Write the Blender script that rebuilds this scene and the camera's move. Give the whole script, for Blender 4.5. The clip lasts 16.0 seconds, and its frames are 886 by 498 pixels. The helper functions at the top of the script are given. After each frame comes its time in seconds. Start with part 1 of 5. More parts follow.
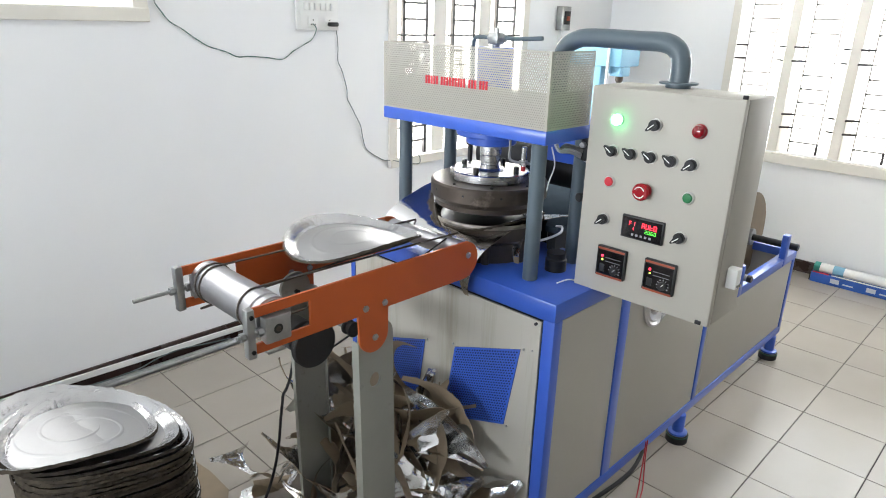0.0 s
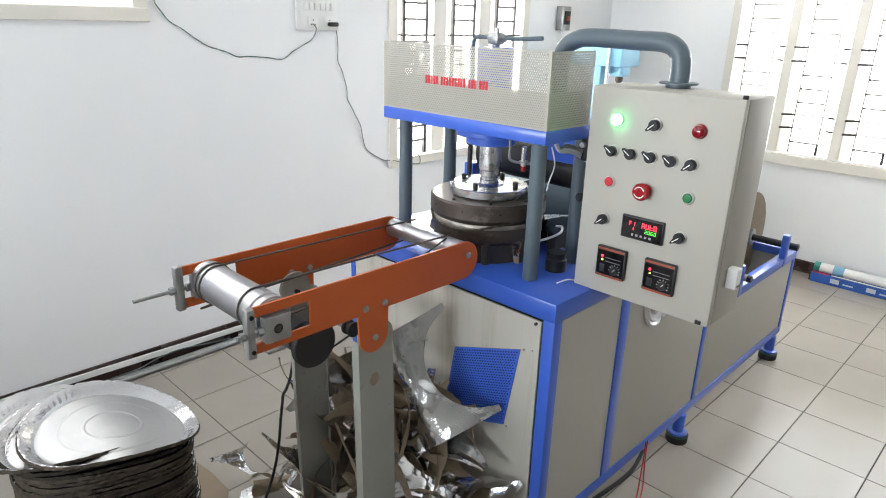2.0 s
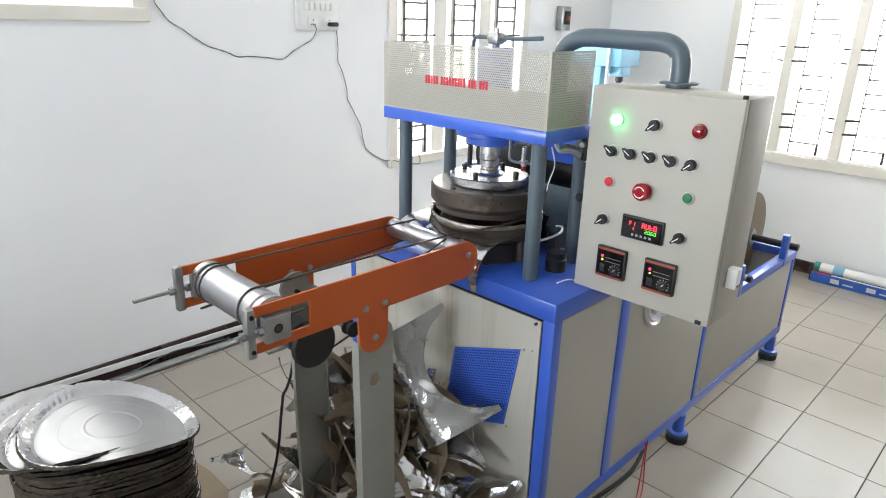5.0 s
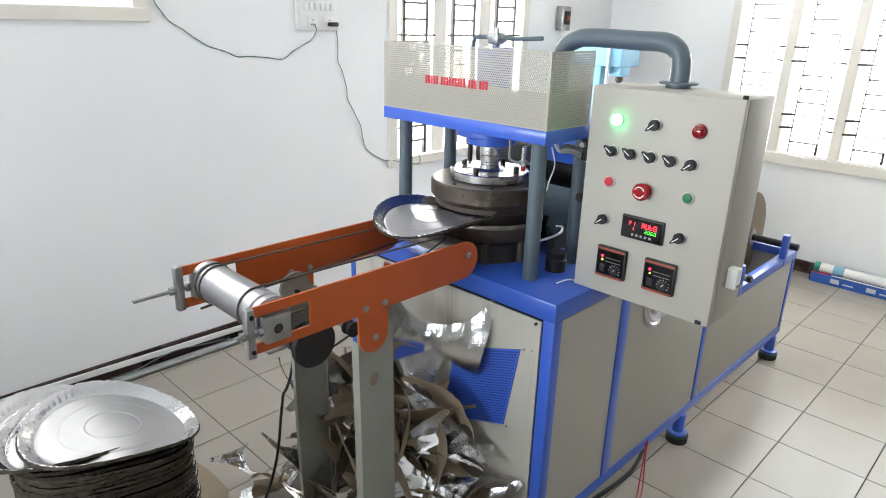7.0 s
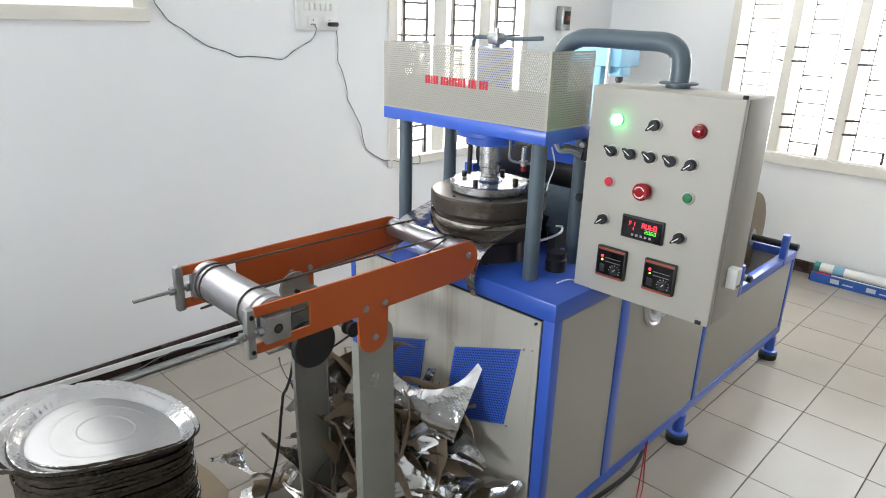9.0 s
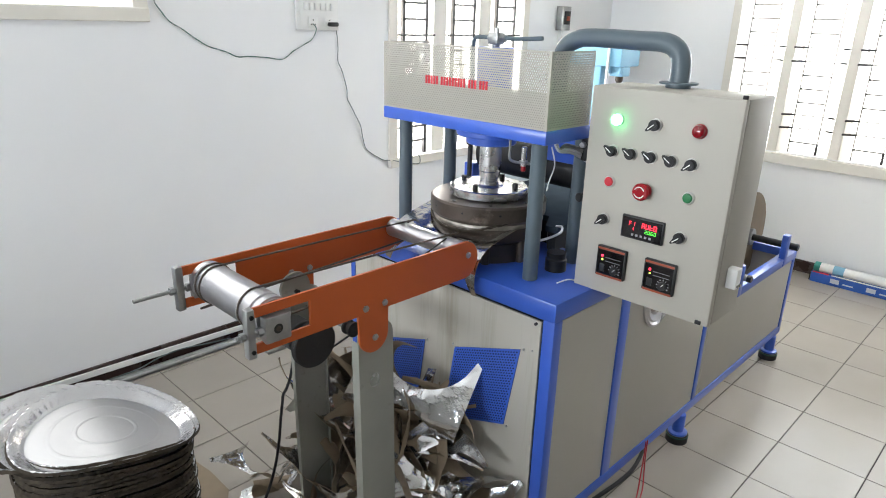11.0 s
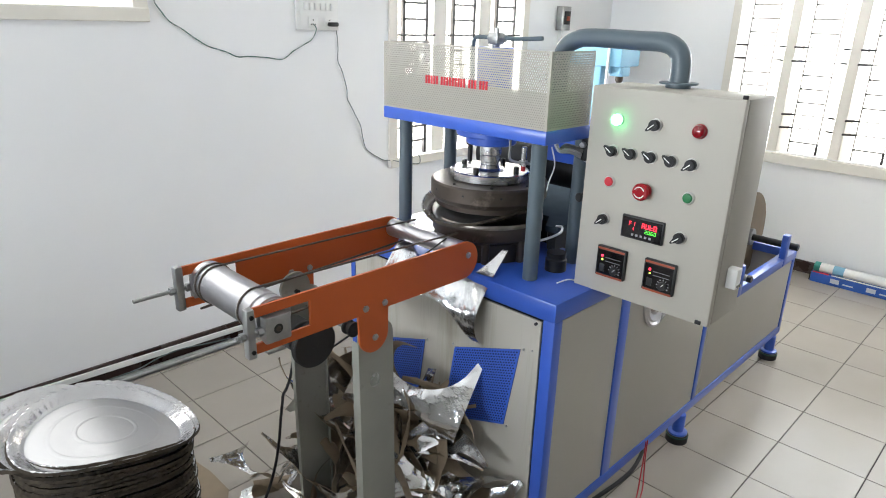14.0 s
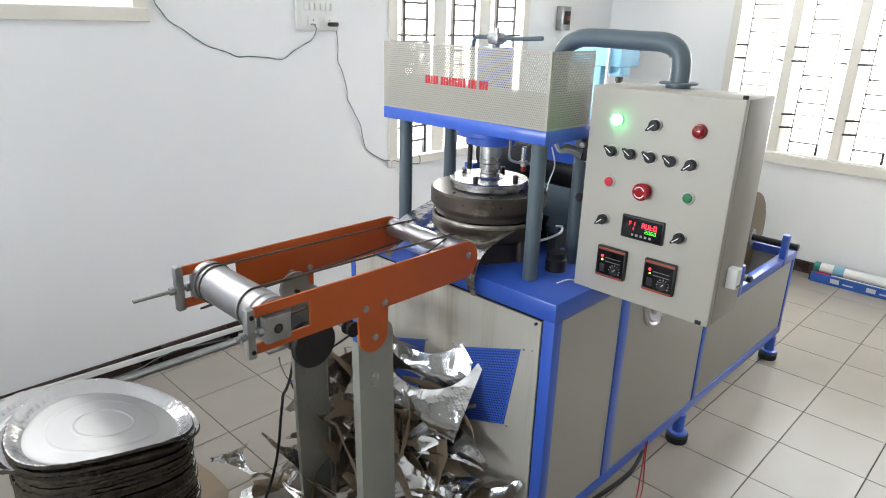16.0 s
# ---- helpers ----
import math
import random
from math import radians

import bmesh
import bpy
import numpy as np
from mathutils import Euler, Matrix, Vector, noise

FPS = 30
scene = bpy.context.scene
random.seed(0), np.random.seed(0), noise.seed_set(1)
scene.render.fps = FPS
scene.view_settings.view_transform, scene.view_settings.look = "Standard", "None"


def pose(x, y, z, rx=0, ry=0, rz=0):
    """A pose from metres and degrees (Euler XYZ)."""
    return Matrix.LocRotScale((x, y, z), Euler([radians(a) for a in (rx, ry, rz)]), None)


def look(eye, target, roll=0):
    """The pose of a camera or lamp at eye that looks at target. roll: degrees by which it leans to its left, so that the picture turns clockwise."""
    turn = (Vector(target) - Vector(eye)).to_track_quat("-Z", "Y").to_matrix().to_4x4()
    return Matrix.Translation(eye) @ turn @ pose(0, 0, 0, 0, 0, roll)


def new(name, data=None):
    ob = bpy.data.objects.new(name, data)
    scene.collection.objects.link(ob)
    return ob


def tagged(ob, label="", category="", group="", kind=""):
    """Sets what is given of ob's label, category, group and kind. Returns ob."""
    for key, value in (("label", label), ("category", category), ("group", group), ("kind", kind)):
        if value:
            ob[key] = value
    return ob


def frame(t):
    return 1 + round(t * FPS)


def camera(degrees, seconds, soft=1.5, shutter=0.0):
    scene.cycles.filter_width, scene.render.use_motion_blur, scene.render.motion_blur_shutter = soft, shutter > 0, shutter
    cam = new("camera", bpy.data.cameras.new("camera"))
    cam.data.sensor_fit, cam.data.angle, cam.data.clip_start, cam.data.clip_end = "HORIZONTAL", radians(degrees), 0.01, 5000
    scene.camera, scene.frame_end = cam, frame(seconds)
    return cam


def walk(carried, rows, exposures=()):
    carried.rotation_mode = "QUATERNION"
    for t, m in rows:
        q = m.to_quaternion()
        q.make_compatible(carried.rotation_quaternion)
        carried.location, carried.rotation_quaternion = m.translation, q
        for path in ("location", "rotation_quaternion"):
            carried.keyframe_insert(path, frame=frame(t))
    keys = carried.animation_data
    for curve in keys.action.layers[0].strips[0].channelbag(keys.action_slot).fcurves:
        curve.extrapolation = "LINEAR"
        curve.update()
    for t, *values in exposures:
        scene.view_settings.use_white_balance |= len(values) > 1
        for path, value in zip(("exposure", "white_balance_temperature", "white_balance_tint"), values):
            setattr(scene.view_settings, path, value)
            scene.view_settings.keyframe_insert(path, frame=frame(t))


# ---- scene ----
# ---- camera ----
cam = camera(68.09, 16.0, soft=1.0, shutter=0.5)
EYE = (-2.1789, -0.5518, 1.5135)
AIM = (-1.4995, 0.1030, 1.1825)
walk(cam, [(0.0, look(EYE, AIM, 1.66)), (16.0, look(EYE, AIM, 1.66))], [(0.0, 0.14), (7.2, 0.14), (8.8, 0.02), (16.0, 0.02)])

# ---- world and light ----
world = bpy.data.worlds.new("sky")
scene.world = world
world.use_nodes = True
wn = world.node_tree
sky = wn.nodes.new("ShaderNodeTexSky")
sky.sky_type = "NISHITA"
sky.sun_disc = False
sky.sun_elevation, sky.sun_rotation = radians(50), radians(200)
wn.links.new(sky.outputs[0], wn.nodes["Background"].inputs[0])
wn.nodes["Background"].inputs[1].default_value = 0.12
sun = new("sun", bpy.data.lights.new("sun", "SUN"))
sun.data.energy, sun.data.angle, sun.data.color = 2.0, radians(10), (1, 0.96, 0.9)
sun.matrix_world = look((0, 0, 20), (4, -6, 12))


def window_light(name, eye, target, w, h, watts, color=(1, 1, 1)):
    ob = new(name, bpy.data.lights.new(name, "AREA"))
    ob.data.shape, ob.data.size, ob.data.size_y = "RECTANGLE", w, h
    ob.data.energy, ob.data.color = watts, color
    ob.matrix_world = look(eye, target)
    return ob


# ---- room sizes ----
WX, WY = 2.40, 2.19          # inner faces of the two walls in view
BX, BY = -4.6, -3.4          # inner faces of the walls behind
CZ = 3.0
T = 0.30                     # floor tile

DAY = (0.925, 0.985, 1.055)
window_light("daylight_window_left", (0.80, WY + 0.19, 1.65), (0.80, 0, 1.95), 1.06, 1.70, 150, (0.98, 0.985, 0.98))
window_light("daylight_window_far_left", (-2.0, WY + 0.19, 2.01), (-2.0, 0, 2.01), 1.78, 0.95, 7, DAY)
window_light("daylight_window_right", (WX + 0.195, 0.11, 1.80), (0, 0.11, 2.35), 2.2, 1.35, 62, DAY)
# added lamp: assumed bright ground outside, shining over the sill of the unseen window behind
window_light("assumed_daylight_behind", (BX - 1.0, 0.75, 1.0), (0, 0.75, 1.9), 3.2, 1.5, 375, DAY)


# ---- materials ----
def material(name, color, rough=0.5, metal=0.0, var=0.06, scale=6.0, bump=0.0, bump_scale=60.0, coat=0.0,
             random_value=0.0, rough_var=0.08, bump_depth=0.002, streak=1.0, dark=None, dark_at=0.62, dark_scale=3.0, spec=0.5):
    m = bpy.data.materials.new(name)
    m.use_nodes = True
    nt = m.node_tree
    b = nt.nodes["Principled BSDF"]
    b.inputs["Roughness"].default_value = rough
    b.inputs["Metallic"].default_value = metal
    b.inputs["Coat Weight"].default_value = coat
    b.inputs["Specular IOR Level"].default_value = spec
    tc = nt.nodes.new("ShaderNodeTexCoord")
    n1 = nt.nodes.new("ShaderNodeTexNoise")
    n1.inputs["Scale"].default_value, n1.inputs["Detail"].default_value = scale, 6
    nt.links.new(tc.outputs["Object"], n1.inputs["Vector"])
    ramp = nt.nodes.new("ShaderNodeMapRange")
    ramp.inputs["From Min"].default_value, ramp.inputs["From Max"].default_value = 0.3, 0.7
    ramp.inputs["To Min"].default_value, ramp.inputs["To Max"].default_value = 1 - var, 1 + var
    nt.links.new(n1.outputs["Fac"], ramp.inputs["Value"])
    hsv = nt.nodes.new("ShaderNodeHueSaturation")
    hsv.inputs["Color"].default_value = (*color, 1)
    value = ramp.outputs[0]
    if random_value:
        info = nt.nodes.new("ShaderNodeObjectInfo")
        r2 = nt.nodes.new("ShaderNodeMapRange")
        r2.inputs["To Min"].default_value, r2.inputs["To Max"].default_value = 1 - random_value, 1 + random_value
        nt.links.new(info.outputs["Random"], r2.inputs["Value"])
        mul = nt.nodes.new("ShaderNodeMath")
        mul.operation = "MULTIPLY"
        nt.links.new(value, mul.inputs[0])
        nt.links.new(r2.outputs[0], mul.inputs[1])
        value = mul.outputs[0]
    nt.links.new(value, hsv.inputs["Value"])
    color_out = hsv.outputs[0]
    if dark:
        n3 = nt.nodes.new("ShaderNodeTexNoise")
        n3.inputs["Scale"].default_value, n3.inputs["Detail"].default_value = dark_scale, 8
        n3.inputs["Roughness"].default_value = 0.65
        run = nt.nodes.new("ShaderNodeMapping")
        run.inputs["Scale"].default_value = (1, 1, streak)
        nt.links.new(tc.outputs["Object"], run.inputs["Vector"])
        nt.links.new(run.outputs[0], n3.inputs["Vector"])
        r3 = nt.nodes.new("ShaderNodeMapRange")
        r3.inputs["From Min"].default_value, r3.inputs["From Max"].default_value = dark_at, dark_at + 0.12
        nt.links.new(n3.outputs["Fac"], r3.inputs["Value"])
        mix = nt.nodes.new("ShaderNodeMix")
        mix.data_type = "RGBA"
        for s in mix.inputs:
            if s.type == "RGBA" and s.name == "B":
                s.default_value = (*dark, 1)
            if s.type == "RGBA" and s.name == "A":
                nt.links.new(color_out, s)
        nt.links.new(r3.outputs[0], mix.inputs[0])
        for s in mix.outputs:
            if s.type == "RGBA":
                color_out = s
    nt.links.new(color_out, b.inputs["Base Color"])
    n2 = nt.nodes.new("ShaderNodeTexNoise")
    n2.inputs["Scale"].default_value, n2.inputs["Detail"].default_value = bump_scale, 4
    nt.links.new(tc.outputs["Object"], n2.inputs["Vector"])
    rr = nt.nodes.new("ShaderNodeMapRange")
    rr.inputs["To Min"].default_value = max(0.02, rough - rough_var)
    rr.inputs["To Max"].default_value = min(1, rough + rough_var)
    nt.links.new(n1.outputs["Fac"], rr.inputs["Value"])
    nt.links.new(rr.outputs[0], b.inputs["Roughness"])
    if bump:
        bp = nt.nodes.new("ShaderNodeBump")
        bp.inputs["Strength"].default_value, bp.inputs["Distance"].default_value = bump, bump_depth
        nt.links.new(n2.outputs["Fac"], bp.inputs["Height"])
        nt.links.new(bp.outputs[0], b.inputs["Normal"])
    return m


def glow(name, color, strength):
    m = bpy.data.materials.new(name)
    m.use_nodes = True
    b = m.node_tree.nodes["Principled BSDF"]
    b.inputs["Base Color"].default_value = (*color, 1)
    b.inputs["Emission Color"].default_value = (*color, 1)
    b.inputs["Emission Strength"].default_value = strength
    return m


M = dict(
    wall=material("wall_paint", (0.80, 0.805, 0.805), 0.55, var=0.025, scale=1.3, bump=0.12, bump_scale=90, dark=(0.70, 0.69, 0.66), dark_at=0.68, dark_scale=2.2),
    # grey picked for the unseen walls behind, to cut bounce on the machine
    bounce_cut_wall=material("bounce_cutting_grey", (0.36, 0.36, 0.35), 0.6, var=0.04, scale=1.3, bump=0.12, bump_scale=90),
    ceiling=material("ceiling_paint", (0.82, 0.82, 0.81), 0.8, bump=0.1),
    tile=material("floor_tile", (0.345, 0.310, 0.270), 0.24, var=0.06, scale=2.2, bump=0.04, bump_scale=18, random_value=0.05, spec=0.34),
    grout=material("grout", (0.051, 0.045, 0.039), 0.9, var=0.2, scale=20),
    skirt=material("brown_skirting_tile", (0.030, 0.014, 0.011), 0.28, var=0.15),
    frame=material("cream_window_paint", (0.70, 0.67, 0.60), 0.45, var=0.04, bump=0.08, dark=(0.52, 0.48, 0.40), dark_at=0.70, dark_scale=9),
    bar=material("black_grille_paint", (0.022, 0.019, 0.019), 0.45, var=0.2),
    blue=material("blue_enamel", (0.038, 0.112, 0.53), 0.34, var=0.06, scale=4, bump=0.06, bump_scale=40, coat=0.25, dark=(0.022, 0.060, 0.32), dark_at=0.68, dark_scale=7),
    cream=material("grey_cream_powder_coat", (0.43, 0.41, 0.36), 0.50, var=0.03, scale=3, bump=0.12, bump_scale=450, dark=(0.38, 0.36, 0.31), dark_at=0.69, dark_scale=5, spec=0.25),
    streaked=material("grey_cream_panel_with_oil_runs", (0.43, 0.41, 0.36), 0.45, var=0.03, scale=3, bump=0.12, bump_scale=450, streak=0.06, dark=(0.33, 0.305, 0.25), dark_at=0.54, dark_scale=9, spec=0.3),
    pillar=material("slate_grey_paint", (0.085, 0.115, 0.135), 0.42, var=0.07, scale=8, bump=0.05),
    orange=material("orange_enamel", (0.488, 0.090, 0.014), 0.45, var=0.05, bump=0.05, dark=(0.30, 0.055, 0.016), dark_at=0.66, dark_scale=9),
    die=material("oiled_die_steel", (0.095, 0.077, 0.064), 0.40, 0.75, var=0.25, scale=14, bump=0.15, bump_scale=120, dark=(0.20, 0.17, 0.14), dark_at=0.60, dark_scale=10),
    worn=material("worn_die_edge", (0.26, 0.235, 0.205), 0.36, 0.85, var=0.3, scale=30, bump=0.1),
    steel=material("machined_steel", (0.58, 0.58, 0.58), 0.27, 1.0, var=0.06, scale=12, bump=0.03, bump_scale=200),
    zinc=material("zinc_plated_steel", (0.34, 0.345, 0.34), 0.36, 0.9, var=0.18, scale=25, bump=0.08),
    drum=material("brushed_aluminium_drum", (0.42, 0.415, 0.435), 0.34, 1.0, var=0.05, scale=14, bump=0.05),
    leg=material("grey_steel_paint", (0.285, 0.285, 0.250), 0.5, var=0.06, scale=7, bump=0.08, dark=(0.17, 0.16, 0.13), dark_at=0.62, dark_scale=13),
    black=material("black_plastic", (0.014, 0.014, 0.015), 0.42, var=0.2, spec=0.35),
    rubber=material("black_rubber", (0.020, 0.019, 0.018), 0.65, var=0.2),
    platform=material("dark_glossy_sheet", (0.050, 0.066, 0.082), 0.50, 0.0, var=0.2, scale=7, spec=0.0),
    foil=material("crinkled_aluminium_foil", (0.70, 0.70, 0.70), 0.16, 1.0, var=0.04, scale=9, bump=0.5, bump_scale=13, rough_var=0.08, bump_depth=0.012),
    foil_plate=material("pressed_foil_lining", (0.40, 0.40, 0.405), 0.36, 1.0, var=0.04, scale=9, bump=0.45, bump_scale=22, rough_var=0.10),
    foil_rim=material("crimped_foil_wall", (0.46, 0.46, 0.47), 0.20, 1.0, var=0.05, scale=30, bump=0.4, bump_scale=60, rough_var=0.08),
    kraft=material("grey_brown_kraft_board", (0.235, 0.180, 0.120), 0.75, var=0.08, scale=14, bump=0.12, bump_scale=200, random_value=0.1),
    # kraft painted far darker than its own tone, for shade between stacked plates
    shaded_kraft=material("shade_darkened_kraft_underside", (0.045, 0.036, 0.026), 0.8, var=0.5, scale=30, random_value=0.45, spec=0.15),
    red=material("red_plastic", (0.33, 0.006, 0.012), 0.28, var=0.05),
    red_lens=material("dark_red_lamp_lens", (0.24, 0.004, 0.010), 0.10, var=0.05, coat=0.6),
    silver_ring=material("satin_silver_ring", (0.58, 0.58, 0.56), 0.35, 0.35, var=0.05),
    key_grey=material("grey_printed_key", (0.26, 0.27, 0.29), 0.5),
    green=material("green_plastic", (0.008, 0.150, 0.045), 0.3, var=0.05),
    red_ink=material("red_lettering_ink", (0.55, 0.015, 0.03), 0.5, var=0.1),
    white=material("white_plastic", (0.72, 0.72, 0.70), 0.35, var=0.03),
    white_mark=material("white_marking", (0.75, 0.75, 0.73), 0.5),
    amber_trim=material("orange_brown_label", (0.30, 0.055, 0.020), 0.4),
    screen=material("black_display_glass", (0.010, 0.009, 0.010), 0.10, var=0.1),
    cable=material("grey_green_cable", (0.090, 0.120, 0.120), 0.5),
    twisted=material("twisted_cable", (0.070, 0.150, 0.125), 0.5, dark=(0.55, 0.56, 0.55), dark_at=0.53, dark_scale=40),
    red_wire=material("red_wire", (0.45, 0.02, 0.03), 0.5),
    pale_blue=material("pale_blue_machine_paint", (0.17, 0.39, 0.55), 0.45, var=0.05),
    carton_blue=material("blue_printed_carton", (0.020, 0.090, 0.38), 0.5, var=0.15, scale=9),
    navy=material("dark_blue_backing", (0.012, 0.020, 0.10), 0.7),
    pad_green=material("dull_green_rubber", (0.020, 0.075, 0.050), 0.6),
    teal=material("teal_plastic_cap", (0.02, 0.22, 0.17), 0.4),
    pale_label=material("pale_label", (0.55, 0.56, 0.58), 0.5),
    belt=material("brown_round_belt", (0.060, 0.045, 0.035), 0.5, var=0.2, scale=40),
    outside=glow("bright_haze_outside", (1.0, 0.985, 0.94), 1.8),
    # black grille rods greyed to stand in for window glare washing them out
    glare_rod=material("glare_paled_rod", (0.16, 0.15, 0.15), 0.5),
    lamp_green=glow("lit_green_lamp", (0.12, 1.0, 0.34), 16.0),
    led_red=glow("red_led_segments", (1.0, 0.03, 0.06), 2.4),
    led_green=glow("green_led_segments", (0.12, 1.0, 0.08), 0.6),
    led_amber=glow("yellow_led", (0.75, 1.0, 0.15), 2.0),
)


# ---- mesh helpers ----
def hang(ob, parent):
    """Parents ob so that its mesh keeps its place in the room."""
    ob.parent = parent
    if parent.type == "EMPTY":
        ob.matrix_parent_inverse = Matrix.Translation(parent.location).inverted()


def ob_from(name, bm, mats, parent=None, label="", smooth=False, category="", group="", kind=""):
    me = bpy.data.meshes.new(name)
    bmesh.ops.recalc_face_normals(bm, faces=bm.faces)
    bm.to_mesh(me)
    bm.free()
    for m in (mats if isinstance(mats, (list, tuple)) else [mats]):
        me.materials.append(m)
    if smooth:
        me.shade_smooth()
        me.set_sharp_from_angle(angle=radians(28))
    ob = new(name, me)
    if parent:
        hang(ob, parent)
    return tagged(ob, label, category, group, kind)


def part(name, bm, mat, parent, label="", smooth=True):
    return ob_from(name, bm, mat, parent, label, smooth)


def thing(name, at, label, category, group=""):
    ob = new(name)
    ob.empty_display_size = 0.05
    ob.location = at
    return tagged(ob, label, category, group)


def box(x0, x1, y0, y1, z0, z1, bevel=0.0, bm=None, off=(0, 0, 0)):
    bm = bm or bmesh.new()
    r = bmesh.ops.create_cube(bm, size=1)
    vs = r["verts"]
    for q in vs:
        q.co = Vector(((x0 + x1) / 2 + q.co.x * (x1 - x0) - off[0], (y0 + y1) / 2 + q.co.y * (y1 - y0) - off[1],
                       (z0 + z1) / 2 + q.co.z * (z1 - z0) - off[2]))
    if bevel:
        es = list({e for q in vs for e in q.link_edges})
        bmesh.ops.bevel(bm, geom=es, offset=bevel, segments=2, affect="EDGES", profile=0.5)
    return bm


def turn_to(d):
    return Vector(d).to_track_quat("Z", "Y").to_matrix().to_4x4()


def lathe(profile, seg=32, axis=(0, 0, 1), at=(0, 0, 0), bm=None, wave=None):
    """Turns a profile of (radius, height) round an axis."""
    bm = bm or bmesh.new()
    m = Matrix.Translation(at) @ turn_to(axis)
    rings = []
    for i, (r, h) in enumerate(profile):
        if r < 1e-6:
            rings.append([bm.verts.new(m @ Vector((0, 0, h)))])
        else:
            ring = []
            for k in range(seg):
                a = 2 * math.pi * k / seg
                rr, hh = wave(i, a, r, h) if wave else (r, h)
                ring.append(bm.verts.new(m @ Vector((rr * math.cos(a), rr * math.sin(a), hh))))
            rings.append(ring)
    for a, b in zip(rings, rings[1:]):
        for k in range(seg):
            j = (k + 1) % seg
            if len(a) == 1 and len(b) > 1:
                bm.faces.new((a[0], b[k], b[j]))
            elif len(b) == 1 and len(a) > 1:
                bm.faces.new((a[k], b[0], a[j]))
            elif len(a) > 1:
                bm.faces.new((a[k], b[k], b[j], a[j]))
    return bm


def rod(p0, p1, r, seg=20, bm=None, chamfer=None):
    d = Vector(p1) - Vector(p0)
    n = d.length
    c = min(r * 0.15, 0.002) if chamfer is None else chamfer
    return lathe([(0, 0), (r - c, 0), (r, c), (r, n - c), (r - c, n), (0, n)], seg, d, p0, bm)


def sweep(points, r, seg=8, bm=None, cap=True):
    """A round section along a smooth line through the points."""
    bm = bm or bmesh.new()
    pts = [Vector(p) for p in points]
    line = []
    for i in range(len(pts) - 1):
        p0, p1, p2, p3 = pts[max(i - 1, 0)], pts[i], pts[i + 1], pts[min(i + 2, len(pts) - 1)]
        for k in range(6):
            t = k / 6
            line.append(0.5 * (2 * p1 + (p2 - p0) * t + (2 * p0 - 5 * p1 + 4 * p2 - p3) * t * t + (3 * p1 - p0 - 3 * p2 + p3) * t ** 3))
    line.append(pts[-1])
    up = Vector((0.13, 0.21, 0.97))
    rings = []
    for i, p in enumerate(line):
        d = (line[min(i + 1, len(line) - 1)] - line[max(i - 1, 0)]).normalized()
        side = d.cross(up)
        if side.length < 1e-4:
            side = d.orthogonal()
        side.normalize()
        up = side.cross(d).normalized()
        rings.append([bm.verts.new(p + r * (math.cos(2 * math.pi * k / seg) * side + math.sin(2 * math.pi * k / seg) * up)) for k in range(seg)])
    for a, b in zip(rings, rings[1:]):
        for k in range(seg):
            bm.faces.new((a[k], b[k], b[(k + 1) % seg], a[(k + 1) % seg]))
    if cap:
        bm.faces.new(rings[0])
        bm.faces.new(rings[-1])
    return bm


def prism(outline, thick, to_world, bm=None):
    """An outline of (a, b) pulled to a thickness; to_world(a, b, c) gives the place."""
    bm = bm or bmesh.new()
    f = [bm.verts.new(to_world(a, b, 0)) for a, b in outline]
    g = [bm.verts.new(to_world(a, b, thick)) for a, b in outline]
    bm.faces.new(f)
    bm.faces.new(g[::-1])
    n = len(f)
    for i in range(n):
        bm.faces.new((f[i], f[(i + 1) % n], g[(i + 1) % n], g[i]))
    return bm


